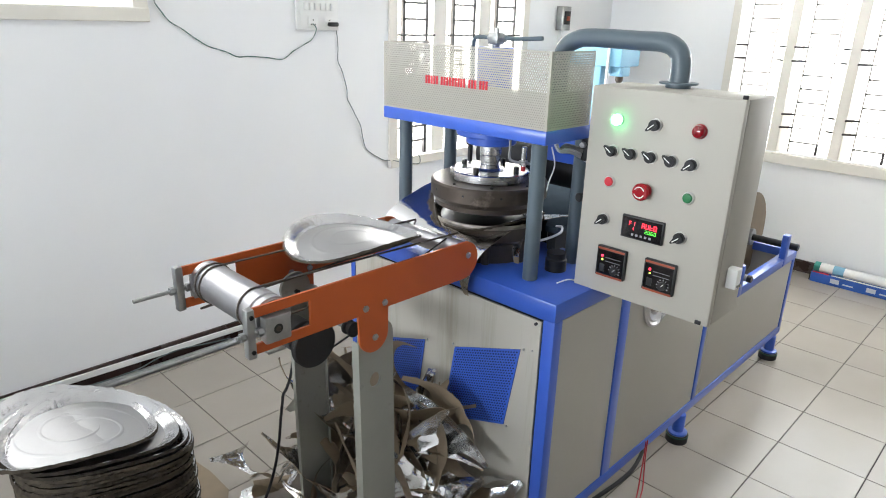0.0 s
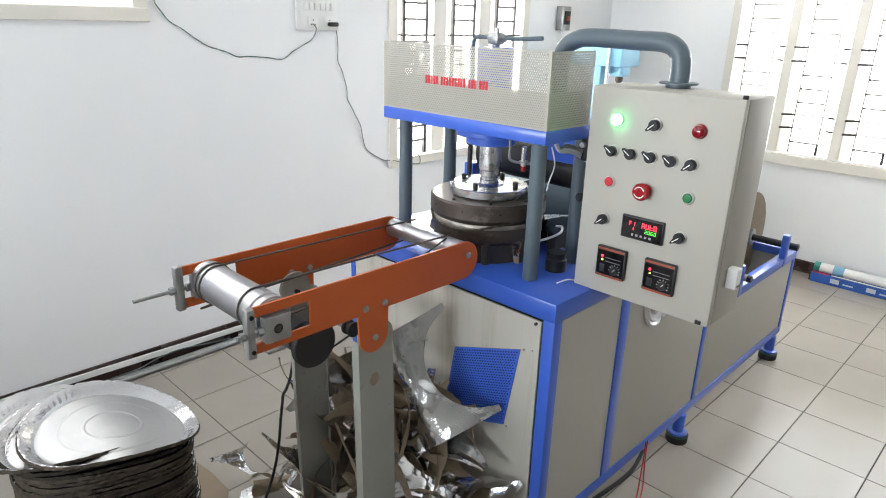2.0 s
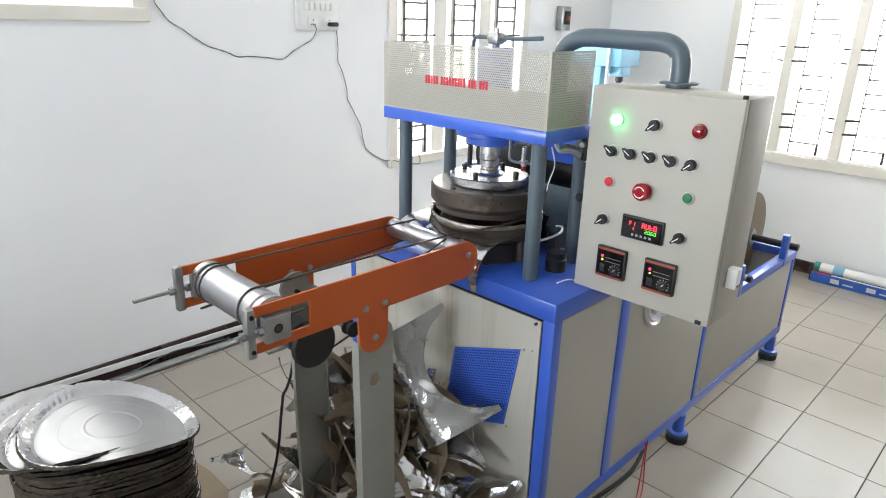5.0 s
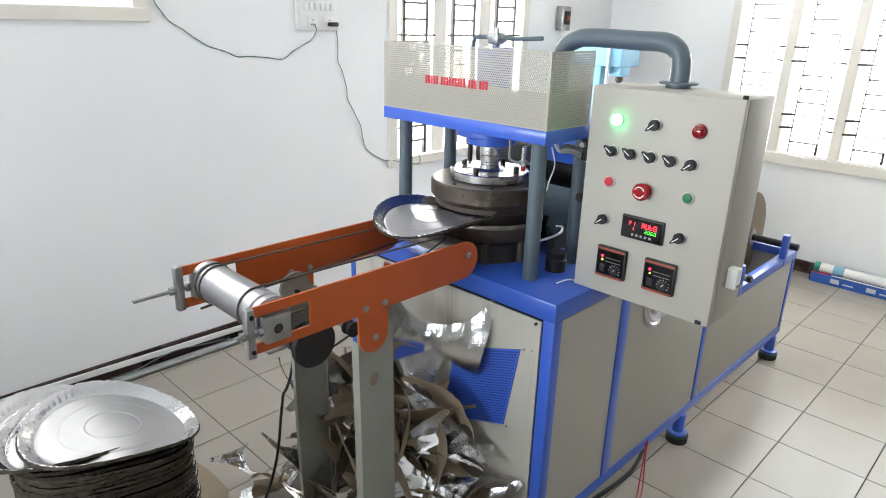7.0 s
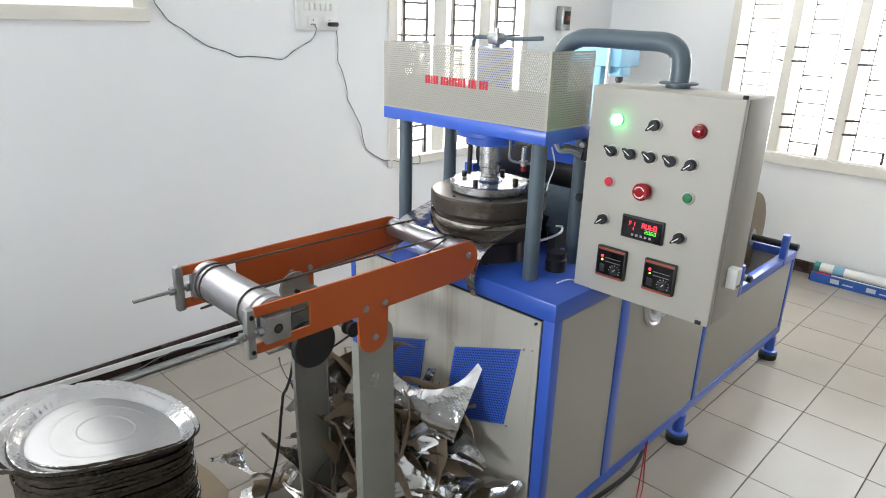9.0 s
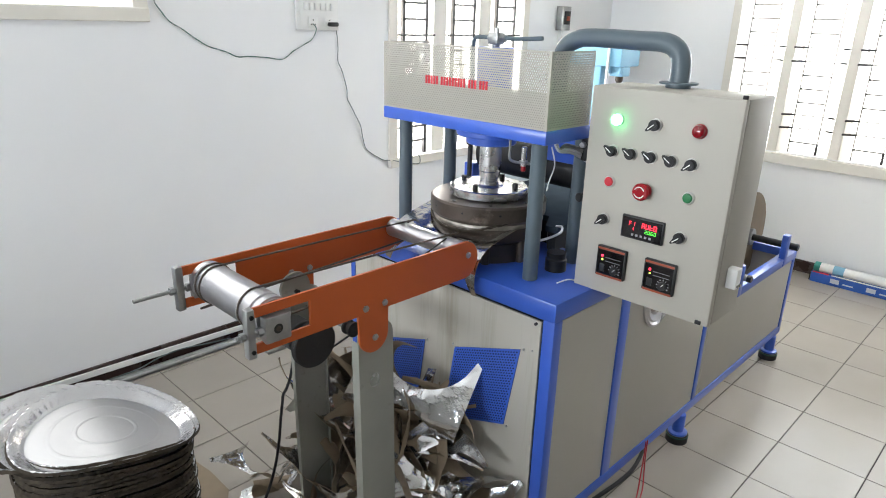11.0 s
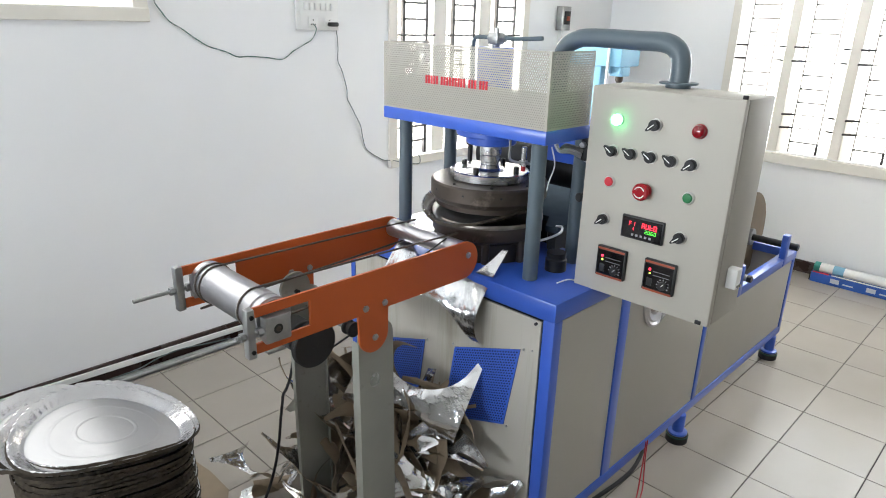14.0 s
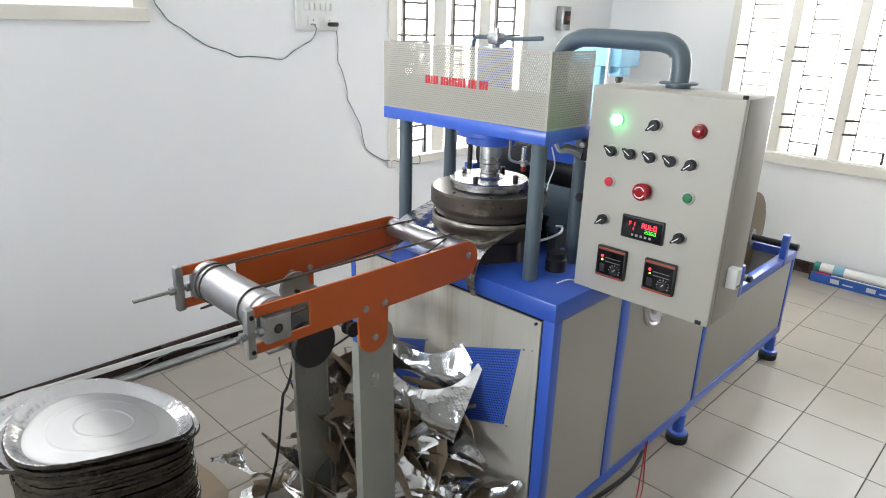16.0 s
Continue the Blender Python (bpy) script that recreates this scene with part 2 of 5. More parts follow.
def perforated(name, corner, u, v, nu, nv, mat, parent, thick, label="", hole=0.62, margin=0.0):
    """A sheet from a corner along u and v, with nu x nv staggered round holes through it."""
    corner, u, v = Vector(corner), Vector(u), Vector(v)
    nrm = u.cross(v).normalized() * thick
    verts, faces = [], []

    def at(a, b, c=0):
        verts.append(tuple(corner + u * a + v * b + nrm * c))
        return len(verts) - 1

    def quad(a0, a1, b0, b1):
        for c in (0, 1):
            faces.append([at(a0, b0, c), at(a1, b0, c), at(a1, b1, c), at(a0, b1, c)])

    mu, mv = margin / u.length, margin / v.length
    if margin:
        quad(0, 1, 0, mv), quad(0, 1, 1 - mv, 1), quad(0, mu, mv, 1 - mv), quad(1 - mu, 1, mv, 1 - mv)
    su, sv = (1 - 2 * mu) / (nu + 0.5), (1 - 2 * mv) / nv
    octo = [(math.cos(math.pi * (k + 0.5) / 4), math.sin(math.pi * (k + 0.5) / 4)) for k in range(8)]
    square = [(1, 0.414), (0.414, 1), (-0.414, 1), (-1, 0.414), (-1, -0.414), (-0.414, -1), (0.414, -1), (1, -0.414)]
    hu = hole / 2
    for j in range(nv):
        b = mv + (j + 0.5) * sv
        shift = 0.5 * (j % 2)
        quad(mu, mu + shift * su, b - sv / 2, b + sv / 2) if shift else quad(1 - mu - 0.5 * su, 1 - mu, b - sv / 2, b + sv / 2)
        for i in range(nu):
            a = mu + (i + 0.5 + shift) * su
            outer = [at(a + p * su / 2, b + q * sv / 2) for p, q in square]
            inner = [at(a + p * hu * su * 1.04, b + q * hu * sv * 1.04) for p, q in octo]
            outer2 = [at(a + p * su / 2, b + q * sv / 2, 1) for p, q in square]
            inner2 = [at(a + p * hu * su * 1.04, b + q * hu * sv * 1.04, 1) for p, q in octo]
            for k in range(8):
                n = (k + 1) % 8
                faces.append([outer[k], outer[n], inner[n], inner[k]])
                faces.append([outer2[n], outer2[k], inner2[k], inner2[n]])
                faces.append([inner[k], inner[n], inner2[n], inner2[k]])
            for k in (1, 3, 5, 7):
                n = (k - 1) % 8
                px, qx = square[k], square[n]
                cx = 1 if px[0] + qx[0] > 0 else -1
                cy = 1 if px[1] + qx[1] > 0 else -1
                if abs(px[0]) != abs(qx[0]):
                    faces.append([outer[n], outer[k], at(a + cx * su / 2, b + cy * sv / 2)])
                    faces.append([outer2[k], outer2[n], at(a + cx * su / 2, b + cy * sv / 2, 1)])
    me = bpy.data.meshes.new(name)
    me.from_pydata(verts, [], faces)
    me.materials.append(mat)
    ob = new(name, me)
    hang(ob, parent)
    return tagged(ob, label)


# ---- room ----
def wall_with_openings(name, along, face, out, lo, hi, openings, label, paint="wall"):
    """A wall with thickness; along is 'x' or 'y', openings are (a0, a1, z0, z1)."""
    cuts = sorted({lo, hi, *[o[0] for o in openings], *[o[1] for o in openings]})
    bm = bmesh.new()

    def slab(a0, a1, z0, z1):
        if along == "x":
            box(a0, a1, min(face, out), max(face, out), z0, z1, bm=bm)
        else:
            box(min(face, out), max(face, out), a0, a1, z0, z1, bm=bm)
    for a0, a1 in zip(cuts, cuts[1:]):
        hole = [o for o in openings if o[0] <= a0 and o[1] >= a1]
        if hole:
            slab(a0, a1, 0, hole[0][2])
            slab(a0, a1, hole[0][3], CZ)
        else:
            slab(a0, a1, 0, CZ)
    bmesh.ops.remove_doubles(bm, verts=bm.verts, dist=1e-5)
    return ob_from(name, bm, M[paint], label=label, kind="structure")


W1 = (-2.90, -1.096, 1.524, 2.50)
W2 = (0.26, 1.337, 0.768, 2.50)
W3 = (-1.00, 1.235, 0.755, 2.55)
wall_with_openings("wall_left", "x", WY, WY + 0.2, BX - 0.2, WX + 0.2, [W1, W2], "white painted plaster wall with two window openings")
wall_with_openings("wall_right", "y", WX, WX + 0.2, BY, WY, [W3], "white painted plaster wall with one wide window opening")
# assumed opening for the light that comes from behind
W4 = (-0.55, 2.05, 1.10, 2.4)
wall_with_openings("wall_behind", "y", BX, BX - 0.2, BY, WY, [W4], "plain unseen wall, grey to cut bounced light, with an added window opening", "bounce_cut_wall")
wall_with_openings("wall_near", "x", BY, BY - 0.2, BX - 0.2, WX + 0.2, [], "plain unseen wall, grey to cut bounced light", "bounce_cut_wall")
ob_from("ceiling", box(BX - 0.2, WX + 0.2, BY - 0.2, WY + 0.2, CZ, CZ + 0.15), M["ceiling"], label="plain white ceiling", kind="structure")

skirting = ob_from("baseboard", box(BX, WX - 0.014, WY - 0.014, WY, 0.002, 0.090, 0.003), M["skirt"], label="glossy dark brown tile skirting along the wall", kind="structure")
ob_from("baseboard", box(WX - 0.014, WX, BY, WY, 0.002, 0.082, 0.003), M["skirt"], label="glossy dark brown tile skirting along the wall", kind="structure")


def window_left(name, o, mullions, uprights, label):
    x0, x1, z0, z1 = o
    w = thing(name, ((x0 + x1) / 2, WY, z0), label, "window")
    tagged(w, kind="structure")
    fr = bmesh.new()
    for a0, a1, b0, b1 in ((x0 - 0.055, x0 + 0.004, z0 - 0.045, z1), (x1 - 0.004, x1 + 0.055, z0 - 0.045, z1), (x0 + 0.004, x1 - 0.004, z1 - 0.05, z1 + 0.03)):
        box(a0, a1, WY - 0.012, WY + 0.16, b0, b1, 0.003, fr)
    part("window_frame", fr, M["frame"], w, smooth=False)
    part("window_sill", box(x0 - 0.0545, x1 + 0.0545, WY - 0.022, WY + 0.16, z0 - 0.053, z0 - 0.001, 0.004), M["frame"], w, smooth=False)
    for a, b in mullions:
        part("mullion", box(a, b, WY + 0.02, WY + 0.17, z0, z1 - 0.05, 0.004), M["frame"], w, smooth=False)
    for b0, b1 in uprights:
        for x in (b0, b1):
            part("grille_bar", box(x - 0.009, x + 0.009, WY + 0.015, WY + 0.033, z0, z1 - 0.05), M["bar"], w, smooth=False)
        for k in range(-11, 10):
            z = 1.591 - 0.0825 * k
            if z0 + 0.04 < z < z1 - 0.08:
                wide = 0.055 if k % 6 == 2 else 0.0
                part("grille_rung", box(b0 - wide, b1 + wide, WY + 0.003, WY + 0.013, z - 0.005, z + 0.005), M["bar"], w, smooth=False)
    return w


window_left("window_1", W1, [(-1.74, -1.62), (-2.38, -2.26)], [], "cream framed window in the left wall, glaring daylight outside")
window_left("window_2", W2, [(0.560, 0.662), (0.945, 1.048)], [(0.332, 0.502), (0.718, 0.894), (1.103, 1.275)], "cream framed window with black ladder grilles, daylight outside")

w3 = thing("window_3", (WX, 0.1, W3[2]), "wide cream framed window with black rod grilles, glaring daylight outside", "window")
tagged(w3, kind="structure")
fr = bmesh.new()
y0, y1, z0, z1 = W3
for a0, a1, b0, b1 in ((y0 - 0.05, y0 + 0.004, z0, z1), (y1 - 0.004, y1 + 0.05, z0, z1), (y0 + 0.004, y1 - 0.004, z1 - 0.05, z1 + 0.03)):
    box(WX - 0.012, WX + 0.16, a0, a1, b0, b1, 0.003, fr)
part("window_frame", fr, M["frame"], w3, smooth=False)
part("window_sill", box(WX - 0.03, WX + 0.16, y0 - 0.05, y1 + 0.05, z0 - 0.072, z0 - 0.006, 0.004), M["frame"], w3, smooth=False)
piers = [y1 - 0.367 * k for k in range(1, 6)]     # their faces towards the next bay
for y in piers:
    part("mullion", box(WX + 0.004, WX + 0.188, y, y + 0.062, z0 - 0.005, z1 - 0.05, 0.004), M["frame"], w3, smooth=False)
# rods thinned and paled for glare; black stretches added where they cross piers
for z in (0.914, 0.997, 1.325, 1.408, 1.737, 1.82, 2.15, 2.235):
    part("grille_bar", rod((WX + 0.045, y0, z), (WX + 0.045, y1, z), 0.0028, 6), M["glare_rod"], w3, "thin grille rod paled to imitate window glare")
    for y in [y1] + piers:
        part("grille_clamp", rod((WX - 0.004, y + 0.006, z), (WX + 0.045, y - 0.058, z), 0.0066, 8), M["bar"], w3, "black stretch of grille rod at a pier, free of glare")
        if y < y1:
            part("grille_clamp", rod((WX + 0.03, y + 0.072, z), (WX + 0.045, y + 0.108, z), 0.0058, 8), M["bar"], w3, "black stretch of grille rod at a pier, free of glare")
# uprights and rungs take the same glare-paled colour
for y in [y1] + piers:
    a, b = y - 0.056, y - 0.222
    part("grille_upright", box(WX + 0.052, WX + 0.062, a - 0.0028, a + 0.0028, z0, z1 - 0.05), M["glare_rod"], w3, "thin grille upright greyed to imitate window glare", smooth=False)
    part("grille_upright", box(WX + 0.052, WX + 0.060, b - 0.0025, b + 0.0025, z0 + 0.07, z1 - 0.05), M["glare_rod"], w3, smooth=False)
    part("grille_foot", box(WX + 0.052, WX + 0.062, b - 0.006, b + 0.006, z0, z0 + 0.07), M["bar"], w3, smooth=False)
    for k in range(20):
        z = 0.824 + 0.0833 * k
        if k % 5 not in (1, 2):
            part("grille_rung", box(WX + 0.051, WX + 0.061, b, a, z - 0.0034, z + 0.0034), M["glare_rod"], w3, smooth=False)
            part("rung_knob", box(WX + 0.049, WX + 0.063, a - 0.013, a - 0.003, z - 0.006, z + 0.006), M["bar"], w3, smooth=False)

# unseen window, added as a source for the light from behind
w4 = thing("added_window", (BX, 0.75, W4[2]), "assumed cream framed window added in the unseen wall behind", "window")
tagged(w4, kind="structure")
f4 = bmesh.new()
for a0, a1, b0, b1 in ((W4[0] - 0.05, W4[0] + 0.014, W4[2], W4[3]), (W4[1] - 0.014, W4[1] + 0.05, W4[2], W4[3]), (W4[0] + 0.014, W4[1] - 0.014, W4[3] - 0.04, W4[3] + 0.03)):
    box(BX - 0.16, BX + 0.012, a0, a1, b0, b1, 0.003, f4)
part("window_frame", f4, M["frame"], w4, smooth=False)
part("window_sill", box(BX - 0.16, BX + 0.03, W4[0] - 0.05, W4[1] + 0.05, W4[2] - 0.06, W4[2] + 0.006, 0.004), M["frame"], w4, smooth=False)
for nm, a, b in (("backdrop", (BX - 3, WX + 3, WY + 1.6, WY + 1.62), None), ("backdrop", (WX + 1.6, WX + 1.62, BY - 2, WY + 1.55), None)):
    ob_from(nm, box(*a, -1, 5), M["outside"], label="plain bright overexposed haze outside the windows", kind="structure")

# ---- light-coloured floor tiles, the near ones single ----
ground = ob_from("floor", box(BX, WX, BY, WY, -0.12, -0.003), M["grout"], label="square beige ceramic floor tiles with dark joints", kind="structure")


def build_tiles():
    tb = box(0.0017, T - 0.0017, 0.0017, T - 0.0017, -0.006, 0, 0.0012)
    me = bpy.data.meshes.new("floor_tile")
    tb.to_mesh(me)
    tb.free()
    me.materials.append(M["tile"])
    rest = bmesh.new()
    for i in range(-16, 8):
        for j in range(-12, 8):
            x0, y0, x1, y1 = i * T, j * T, i * T + T, j * T + T
            cx0, cx1, cy0, cy1 = max(x0, BX), min(x1, WX), max(y0, BY), min(y1, WY)
            if cx1 - cx0 < 0.02 or cy1 - cy0 < 0.02:
                continue
            whole = cx0 == x0 and cx1 == x1 and cy0 == y0 and cy1 == y1
            if whole and i >= -7 and j >= -3:
                t = new("tile", me)
                t.location = (x0, y0, random.uniform(-0.0003, 0.0003))
                t.parent = ground
            else:
                box(cx0 + 0.0017, cx1 - 0.0017, cy0 + 0.0017, cy1 - 0.0017, -0.006, 0, bm=rest)
    part("cut_tiles", rest, M["tile"], ground, smooth=False)["kind"] = "stuff"


# ---- press machine ----
PX, PY = -0.705, 0.685       # centre of the press
machine = thing("forming_press", (0.08, PY, 0), "blue and grey hydraulic plate forming press on rubber feet", "press")
YL, YR = 1.095, 0.276        # far and near side of the frame
for y, s in ((YR, 1), (YL, -1)):
    part("frame_post", box(-0.909, -0.872, y, y + s * (0.036 if s > 0 else 0.014), 0.112, 0.80, 0.003), M["blue"], machine)
    part("frame_post", box(-0.563, -0.516, y, y + s * 0.04, 0.15, 0.80, 0.003), M["blue"], machine)
    part("frame_post", box(0.088, 0.118, y, y + s * 0.04, 0.15, 0.56, 0.003), M["blue"], machine)
    part("frame_post", box(1.042, 1.072, y, y + s * 0.04, 0.115, 0.536, 0.003), M["blue"], machine)
    part("bottom_rail", box(-0.872, 1.072, y, y + s * 0.040, 0.110, 0.148, 0.003), M["blue"], machine)
    part("top_rail", box(0.118, 1.072, y - s * 0.002, y + s * 0.040, 0.497, 0.536, 0.003), M["blue"], machine)
    for a, b, h in ((-0.872, -0.563, 0.795), (-0.516, 0.088, 0.795), (0.14, 1.042, 0.497)):
        part("side_panel", box(a + 0.002, b - 0.002, y + s * 0.004, y + s * 0.012, 0.148, h, 0.002), M["cream"], machine)
    for x in (-0.86, 0.020, 0.985):
        foot = part("foot", rod((x, y + s * 0.008, 0.036), (x, y + s * 0.008, 0.118), 0.022, 16), M["blue"], machine)
        part("foot_flange", lathe([(0, 0.034), (0.034, 0.034), (0.036, 0.037), (0.036, 0.043), (0.025, 0.047), (0, 0.047)], 24, at=(x, y + s * 0.008, 0)), M["blue"], foot)
        part("rubber_pad", lathe([(0, 0), (0.039, 0), (0.041, 0.003), (0.041, 0.03), (0.038, 0.034), (0, 0.034)], 24, at=(x, y + s * 0.008, 0)), M["rubber"], foot, "black rubber pad")
        part("pad_ring", lathe([(0.040, 0.0265), (0.0418, 0.0265), (0.0422, 0.029), (0.0418, 0.0315), (0.040, 0.0315), (0.040, 0.0265)], 24, at=(x, y + s * 0.008, 0)), M["pad_green"], foot, "dull green ring round the pad")
perforated("vent_strip", (0.119, YR + 0.001, 0.155), (0.02, 0, 0), (0, 0, 0.34), 2, 34, M["cream"], machine, -0.004, hole=0.6)
part("inner_backing", box(0.118, 0.14, YR + 0.012, YR + 0.016, 0.155, 0.495), M["black"], machine)
part("rear_panel", box(1.060, 1.068, YR + 0.04, YL - 0.04, 0.152, 0.497), M["cream"], machine)
part("rear_rail", box(1.042, 1.072, YR + 0.04, YL - 0.04, 0.497, 0.536, 0.003), M["blue"], machine)
part("bed_top", box(-0.53, 0.10, YR + 0.004, YL - 0.004, 0.795, 0.803), M["cream"], machine)
part("table", box(-0.909, -0.525, YR, YL, 0.797, 0.852, 0.006), M["blue"], machine, "thick blue press table")
front = part("front_panel", box(-0.907, -0.899, YR + 0.042, YL - 0.016, 0.13, 0.790, 0.003), M["streaked"], machine, "grey front panel with faint oil runs")
part("panel_gap", box(-0.898, -0.892, YR + 0.0365, YL - 0.04, 0.12, 0.797), M["black"], machine)
part("latch", rod((-0.914, YR + 0.056, 0.781), (-0.900, YR + 0.056, 0.781), 0.0042, 10), M["black"], machine)
for (ya, za), (ub, uz), (vb, vz), nu, nv in (((0.652, 0.355), (-0.236, 0.083), (-0.040, 0.252), 24, 28), ((0.957, 0.273), (-0.185, 0.060), (-0.035, 0.25), 19, 28)):
    part("vent_backing", prism([(ya, za), (ya + ub, za + uz), (ya + ub + vb, za + uz + vz), (ya + vb, za + vz)], 0.0015, lambda a, b, c: (-0.9075 - c, a, b)), M["navy"], machine, smooth=False)
    perforated("vent", (-0.9095, ya, za), (0, ub, uz), (0, vb, vz), nu, nv, M["blue"], machine, -0.0015, "blue perforated vent sheet", hole=0.68, margin=0.005)
    for a, b in ((-0.04, 1.04), (1.05, -0.02), (1.05, 1.0)):
        c = (-0.907, ya + ub * a + vb * b, za + uz * a + vz * b)
        part("screw", rod(c, (-0.912, c[1], c[2]), 0.0035, 8), M["zinc"], machine)

# pillars, top plate and guard
for x, y in ((-0.814, 0.432), (-0.814, 0.935), (-0.615, 0.432), (-0.615, 0.935)):
    pil = part("pillar", rod((x, y, 0.85), (x, y, 1.235), 0.0205, 28), M["pillar"], machine)
part("top_plate", box(-0.872, -0.555, 0.374, 0.973, 1.229, 1.264, 0.003), M["blue"], machine)
GZ0, GZ1 = 1.264, 1.449
for nm, c, u, n in (("guard_front", (-0.870, 0.971, GZ0), (0, -0.595, 0), 86), ("guard_side", (-0.868, 0.376, GZ0), (0.184, 0, 0), 27), ("guard_side", (-0.868, 0.971, GZ0), (0.184, 0, 0), 27)):
    perforated(nm, c, u, (0, 0, GZ1 - GZ0), n, 31, M["cream"], machine, 0.0012, "grey perforated sheet metal guard", hole=0.61, margin=0.004)
LZ = 1.352
part("guard_liner", box(-0.862, -0.859, 0.384, 0.962, GZ0, LZ), M["leg"], machine, "grey sheet lining the lower half of the guard", smooth=False)
for y in (0.383, 0.960):
    part("guard_liner", box(-0.858, -0.690, y, y + 0.003, GZ0, LZ), M["leg"], machine, smooth=False)
part("guard_fold", box(-0.8715, -0.866, 0.3745, 0.379, GZ0, GZ1), M["cream"], machine, smooth=False)
# brand lettering as plain red blocks on the guard
y = 0.794
for n in (5, 9, 3, 3):
    for k in range(n):
        part("lettering_block", box(-0.8728, -0.8716, y - 0.0072, y, 1.3440, 1.3660), M["red_ink"], machine, "red lettering block", smooth=False)
        y -= 0.0104
    y -= 0.0075

part("cylinder_housing", lathe([(0, 1.174), (0.070, 1.174), (0.074, 1.178), (0.074, 1.196), (0.100, 1.199), (0.103, 1.203), (0.103, 1.2295), (0, 1.2295)], 40, at=(PX, PY, 0)), M["blue"], machine)
part("cylinder_top", lathe([(0, 1.264), (0.051, 1.264), (0.051, 1.438), (0.048, 1.443), (0, 1.443)], 40, at=(PX, PY, 0)), M["blue"], machine)
VZ = 1.468
valve = part("valve", box(PX - 0.017, PX + 0.017, PY - 0.017, PY + 0.017, VZ - 0.017, VZ + 0.014, 0.003), M["zinc"], machine)
part("valve_neck", rod((PX, PY, 1.442), (PX, PY, VZ - 0.016), 0.012, 12), M["zinc"], valve)
part("valve_nut", lathe([(0, 0), (0.012, 0), (0.012, 0.016), (0, 0.016)], 6, (0, -1, 0), (PX, PY - 0.017, VZ)), M["zinc"], valve)
part("valve_nut", lathe([(0, 0), (0.010, 0), (0.010, 0.010), (0, 0.010)], 6, (0, 1, 0), (PX, PY + 0.017, VZ)), M["zinc"], valve)
part("valve_cap", rod((PX, PY, VZ + 0.013), (PX, PY, VZ + 0.026), 0.007, 8), M["zinc"], valve)
part("hydraulic_pipe", sweep([(PX, PY - 0.03, VZ), (PX, PY - 0.08, VZ), (PX, PY - 0.158, VZ + 0.004)], 0.0058, 10), M["pillar"], machine)
part("hydraulic_pipe", sweep([(PX, PY + 0.02, VZ), (PX, PY + 0.066, VZ), (PX + 0.01, PY + 0.088, VZ - 0.006), (PX + 0.015, PY + 0.098, 1.43), (PX + 0.02, PY + 0.098, 1.27)], 0.0058, 10), M["pillar"], machine)

# lower die
part("die_base", lathe([(0, 0.852), (0.150, 0.852), (0.150, 0.905), (0.135, 0.908), (0.135, 0.925), (0, 0.925)], 48, at=(PX, PY, 0)), M["die"], machine)
part("lower_die", lathe([(0, 0.912), (0.160, 0.912), (0.1665, 0.920), (0.1665, 0.956), (0.1650, 0.958), (0.163, 0.962), (0.1630, 0.935), (0, 0.935)], 72, at=(PX, PY, 0)), M["die"], machine)
part("die_lip", lathe([(0.1632, 0.957), (0.1672, 0.957), (0.1678, 0.960), (0.1672, 0.965), (0.1645, 0.969), (0.1632, 0.968), (0.1632, 0.957)], 72, at=(PX, PY, 0)), M["worn"], machine, "worn steel lip of the lower die")
for a in (-100, -20, 60, 150, 220):
    c = (PX + 0.155 * math.cos(radians(a)), PY + 0.155 * math.sin(radians(a)))
    part("die_stud", rod((c[0], c[1], 0.852), (c[0], c[1], 0.918), 0.012, 12), M["die"], machine)

# ram with the upper die; it slides up and down
ram = part("ram", lathe([(0, 1.10), (0.0305, 1.10), (0.0305, 1.112), (0.0275, 1.114), (0.0275, 1.120), (0.0305, 1.122), (0.0305, 1.140), (0.0325, 1.143), (0.0325, 1.32), (0, 1.32)], 36, at=(PX, PY, 0)), M["steel"], machine, "polished steel ram")
part("upper_die", lathe([(0, 1.020), (0.150, 1.020), (0.150, 0.998), (0.155, 0.9965), (0.159, 0.999), (0.160, 1.012), (0.1705, 1.024), (0.1735, 1.028), (0.1735, 1.066), (0.1705, 1.0695), (0.168, 1.0715), (0, 1.0715)], 72, at=(PX, PY, 0)), M["die"], ram, "dark oiled steel upper die")
part("flange", lathe([(0, 1.0715), (0.112, 1.0715), (0.114, 1.073), (0.117, 1.076), (0.117, 1.096), (0.114, 1.0985), (0.045, 1.0985), (0.040, 1.104), (0, 1.104)], 64, at=(PX, PY, 0)), M["steel"], ram, "polished steel flange")
for k in range(4):
    a = radians(193 + 90 * k)
    c = (PX + 0.086 * math.cos(a), PY + 0.086 * math.sin(a))
    part("bolt", lathe([(0, 1.0985), (0.0078, 1.0985), (0.0083, 1.0995), (0.0083, 1.113), (0.0075, 1.1145), (0.004, 1.1145), (0.004, 1.108), (0, 1.108)], 16, at=(*c, 0)), M["black"], ram)
for k in range(5):
    a = radians(160 + 36 * k)
    c = (PX + 0.1735 * math.cos(a), PY + 0.1735 * math.sin(a))
    part("tapped_hole", rod((PX + 0.170 * math.cos(a), PY + 0.170 * math.sin(a), 1.050), (PX + 0.1742 * math.cos(a), PY + 0.1742 * math.sin(a), 1.050), 0.0034, 10), M["black"], ram)
    b = radians(178 + 45 * k)
    part("screw_head", lathe([(0, 0), (0.0050, 0), (0.0050, 0.003), (0.0025, 0.003), (0.0025, 0.001), (0, 0.001)], 12, at=(PX + 0.146 * math.cos(b), PY + 0.146 * math.sin(b), 1.0715)), M["black"], ram)

